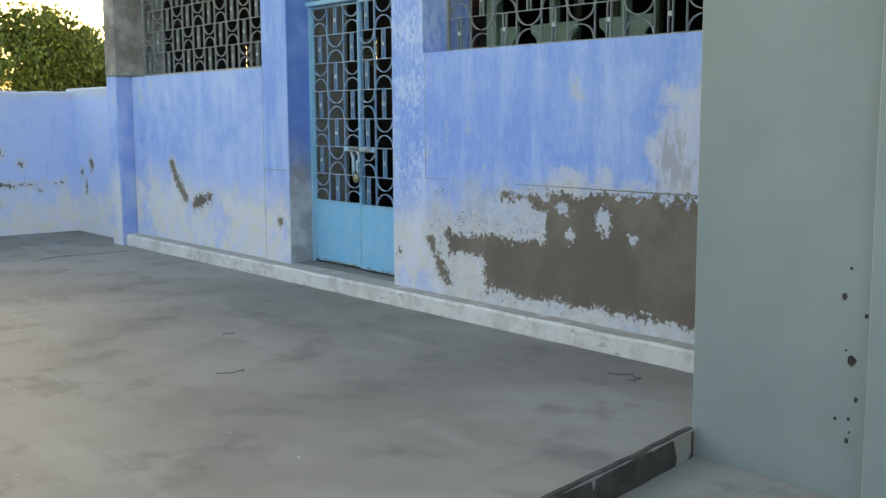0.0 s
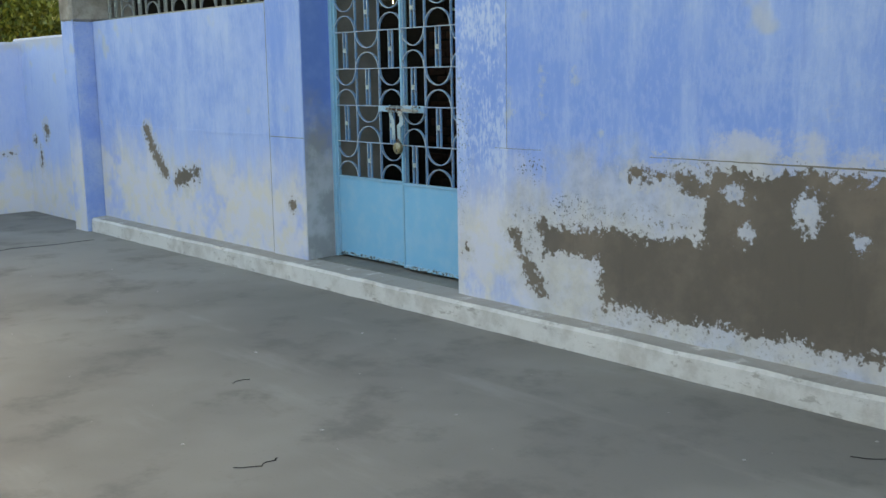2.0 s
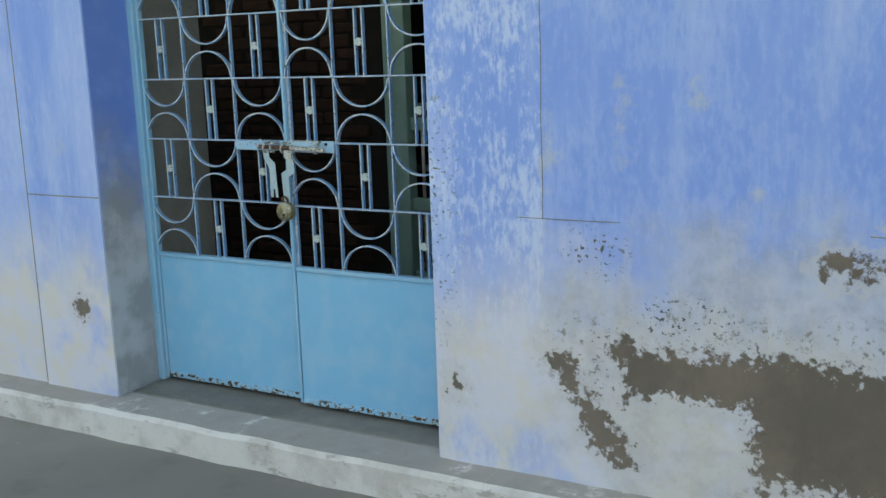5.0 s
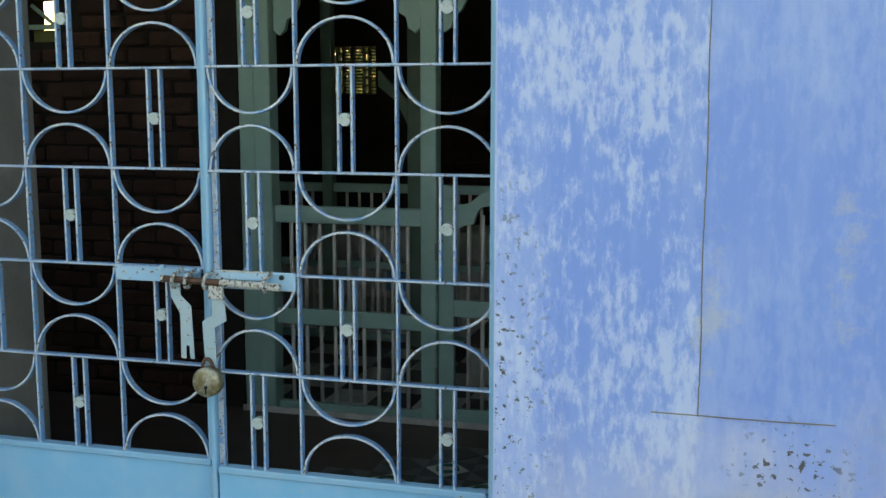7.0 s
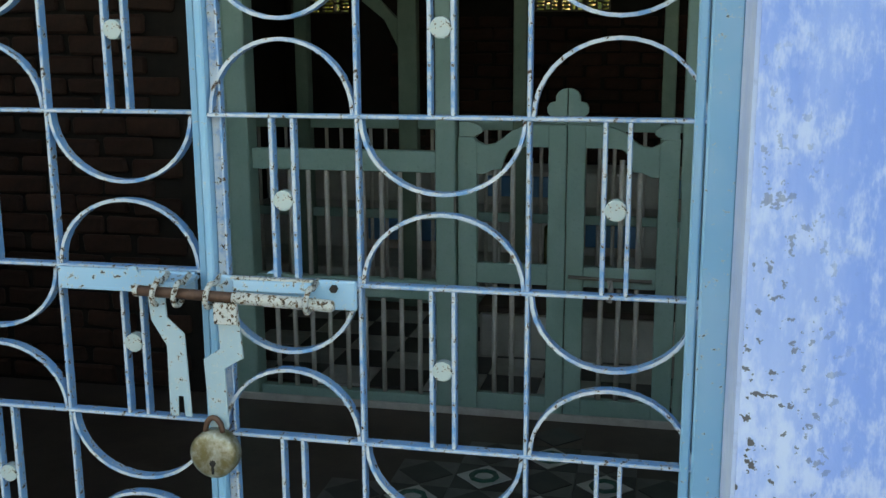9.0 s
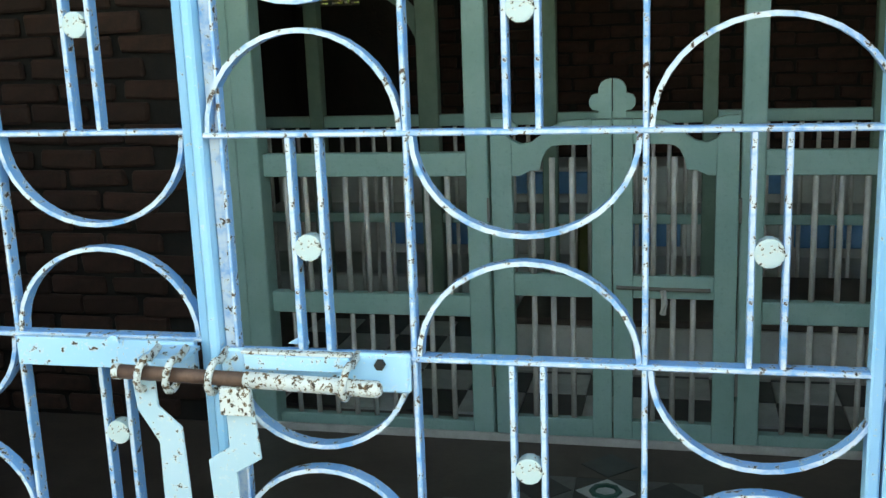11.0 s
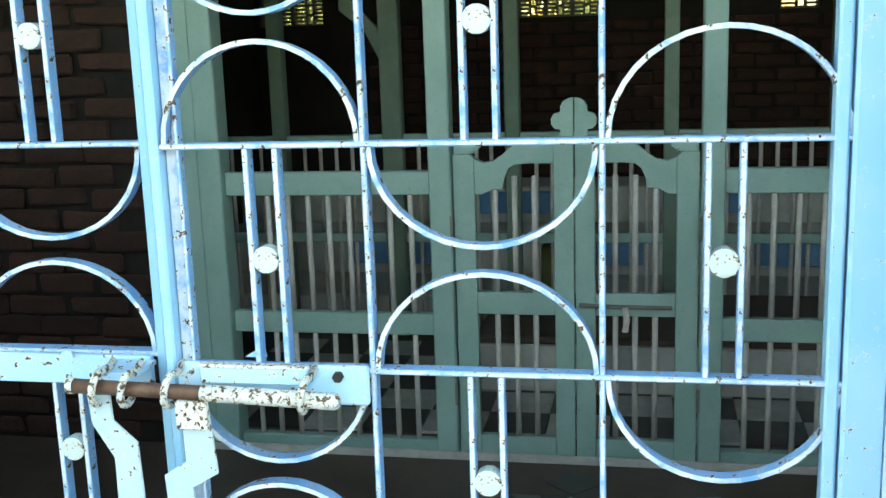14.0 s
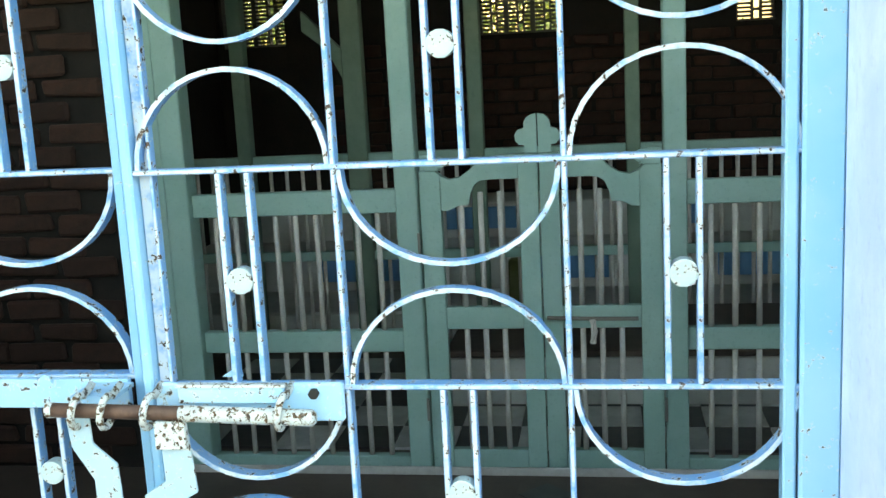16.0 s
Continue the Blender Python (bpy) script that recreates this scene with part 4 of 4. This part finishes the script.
solid("cloth", rough_up(box(0.02, 0.16, 3.50, 3.545, -0.012, 0.40, 0.01), 0.01, 9), m_olive, "olive cloth hanging by the railing", "cloth", "")

# the screen that closes the hall's sides and the rear part of the house
solid("wall_house_west", many([(-3.66, -3.4, BACK, 0.75, -0.28, TOP), (-3.66, -3.4, 0.75, 1.0, -0.28, TOP), (-3.66, -3.4, 1.0, 1.3, -0.28, 1.66), (-3.66, -3.4, 1.0, 1.3, 2.0, TOP), (-3.66, -3.4, 1.3, 2.26, -0.28, TOP)]), m_mortar, "side wall of the house", "wall")


# ---- trees beyond the yard ----
def tree(x, y, height, spread, seed):
    rng = random.Random(seed)
    t = thing("tree", "bushy green tree beyond the yard wall", "tree", "trees beyond the wall")
    t.location = (x, y, -0.3)
    trunk = bmesh.new()
    tips = []
    main = [(0, 0, 0), (0.08, 0.03, height * 0.25), (0.02, -0.05, height * 0.5)]
    pieces = [(main, [0.14, 0.11, 0.08])]
    for k in range(7):
        a = k * math.tau / 7 + rng.uniform(-0.3, 0.3)
        s = spread * rng.uniform(0.5, 0.9)
        end = (s * math.cos(a), s * math.sin(a), height * rng.uniform(0.55, 0.9))
        pieces.append(([main[2] if k % 2 else main[1], (end[0] * 0.5, end[1] * 0.5, end[2] * 0.72), end], [0.06, 0.04, 0.015]))
        tips += [end, (end[0] * 0.55, end[1] * 0.55, end[2] * 0.9)]
    tips.append((0, 0, height * 0.9))
    for p, r in pieces:
        sub = tube(p, r, 6)
        tmp = bpy.data.meshes.new("tmp")
        sub.to_mesh(tmp)
        trunk.from_mesh(tmp)
        sub.free()
        bpy.data.meshes.remove(tmp)
    part("trunk", trunk, m_bark, t)
    verts, faces = [], []
    for tip in tips:
        for c in range(9):
            cx, cy, cz = (tip[i] + rng.gauss(0, spread * (0.20 if i < 2 else 0.14)) for i in range(3))
            for q in range(100):
                p = Vector((cx + rng.gauss(0, 0.17), cy + rng.gauss(0, 0.17), cz + rng.gauss(0, 0.13)))
                e = Euler((rng.uniform(0, 6), rng.uniform(0, 6), rng.uniform(0, 6)))
                s = rng.uniform(0.025, 0.055)
                n = len(verts)
                for u, v in ((-1, 0), (0, -0.5), (1, 0), (0, 0.5)):
                    w = Vector((u * s, v * s, 0))
                    w.rotate(e)
                    verts.append(p + w)
                faces.append((n, n + 1, n + 2, n + 3))
    me = bpy.data.meshes.new("crown")
    me.from_pydata(verts, [], faces)
    me.materials.append(m_leaf)
    part("crown", me, m_leaf, t)


for i, (x, y, h, s) in enumerate(((-12.5, 0.4, 2.75, 1.4), (-12.0, 2.0, 3.45, 0.75), (-13.5, 3.3, 3.25, 0.8), (-15, 4.8, 3.2, 1.4), (-14.5, -1.6, 2.8, 1.5), (-11.4, 4.4, 2.5, 0.9), (-16, 1.2, 3.0, 1.6))):
    tree(x, y, h, s, 10 + i)
for i, (x, y, h) in enumerate(((-2.6, 10.5, 3.0), (0.6, 11.5, 2.6), (3.4, 10.8, 3.0))):
    tree(x, y, h, 1.5, 40 + i)

# ---- floor tiles and bricks, piece by piece ----
# a diamond of patterned tiles in front of the low gate
inlay = tagged(new("tile_inlay"), "patterned cement tiles laid in the hall floor", "floor tiles", kind="structure")
inlay.location.z = HALL
T = 0.168
motif = {}
for half, m in ((0.078, m_tile_dark), (0.078, m_tile_white)):
    bm = bmesh.new()
    v = [bm.verts.new((a, b, z)) for z in (-0.004, -0.0005) for a, b in ((half, 0), (0, half), (-half, 0), (0, -half))]
    for q in ((4, 5, 6, 7), (0, 1, 5, 4), (1, 2, 6, 5), (2, 3, 7, 6), (3, 0, 4, 7)):
        bm.faces.new([v[k] for k in q])
    motif[m] = mesh_of("diamond", bm, m)
square = {m: mesh_of("tile", box(-T / 2 + 0.001, T / 2 - 0.001, -T / 2 + 0.001, T / 2 - 0.001, -0.013, -0.003), m) for m in (m_tile_red, m_tile_dark, m_tile_pale)}
ring_mesh = mesh_of("ring", tube([(0.036 * math.cos(k * math.tau / 8), 0.036 * math.sin(k * math.tau / 8), -0.003) for k in range(8)], 0.010, 6, True), m_tile_green)
for j in range(5):
    for i in range(-j, j + 1):
        if abs(i) > 3:
            continue
        base = m_tile_red if j == 0 else m_tile_dark if (i + j) % 2 else m_tile_pale
        tile = part("tile", square[base], base, inlay)
        tile.location = (0.262 + i * T, 1.87 - j * T, 0)
        m = m_tile_white if (i + j) % 2 else m_tile_dark
        part("diamond", motif[m], m, tile)
        if m is m_tile_white:
            part("ring", ring_mesh, m_tile_green, tile, "green octagon on the tile")
# black and white tiles behind the low gate
check = tagged(new("checker_floor"), "black and white floor tiles behind the low gate", "floor tiles", kind="structure")
check.location.z = HALL
tile_mesh = {m: mesh_of("tile", box(-0.098, 0.098, -0.098, 0.098, -0.012, -0.003), m) for m in (m_tile_dark, m_tile_white)}
for i in range(14):
    for j in range(5):
        m = m_tile_dark if (i + j) % 2 else m_tile_white
        part("tile", tile_mesh[m], m, check).location = (-0.95 + 0.2 * i, Y1 + 0.24 + 0.2 * j, 0)


def brickwork(owner_name, x0, x1, y, along, rows, z0, clear):
    """Courses of single bricks, each proud of its joints."""
    owner = tagged(bpy.data.objects[owner_name])
    shapes = []
    for k in range(9):
        bm = box(-0.096 + 0.004 * (k % 3), 0.096, -0.012, 0.012, -0.029, 0.029 - 0.003 * (k % 2), 0.008)
        for v in bm.verts:
            v.co += noise.noise_vector(v.co * 16 + Vector((k * 3.1, 0, 0))) * 0.009
        shapes.append(mesh_of("brick", bm, m_brick))
    for j in range(rows):
        for i in range(along):
            u, z = x0 + (i + 0.5 * (j % 2) + random.uniform(-0.03, 0.03)) * 0.206, z0 + j * 0.068 + random.uniform(-0.003, 0.003)
            if u > x1 - 0.10 or any(a - 0.10 < u < b + 0.10 and c - 0.04 < z < d + 0.04 for a, b, c, d in clear):
                continue
            at(part("brick", random.choice(shapes), m_brick, owner), u, y - 0.008 + random.uniform(-0.006, 0.004), z, 0, random.uniform(-1.2, 1.2), 0)


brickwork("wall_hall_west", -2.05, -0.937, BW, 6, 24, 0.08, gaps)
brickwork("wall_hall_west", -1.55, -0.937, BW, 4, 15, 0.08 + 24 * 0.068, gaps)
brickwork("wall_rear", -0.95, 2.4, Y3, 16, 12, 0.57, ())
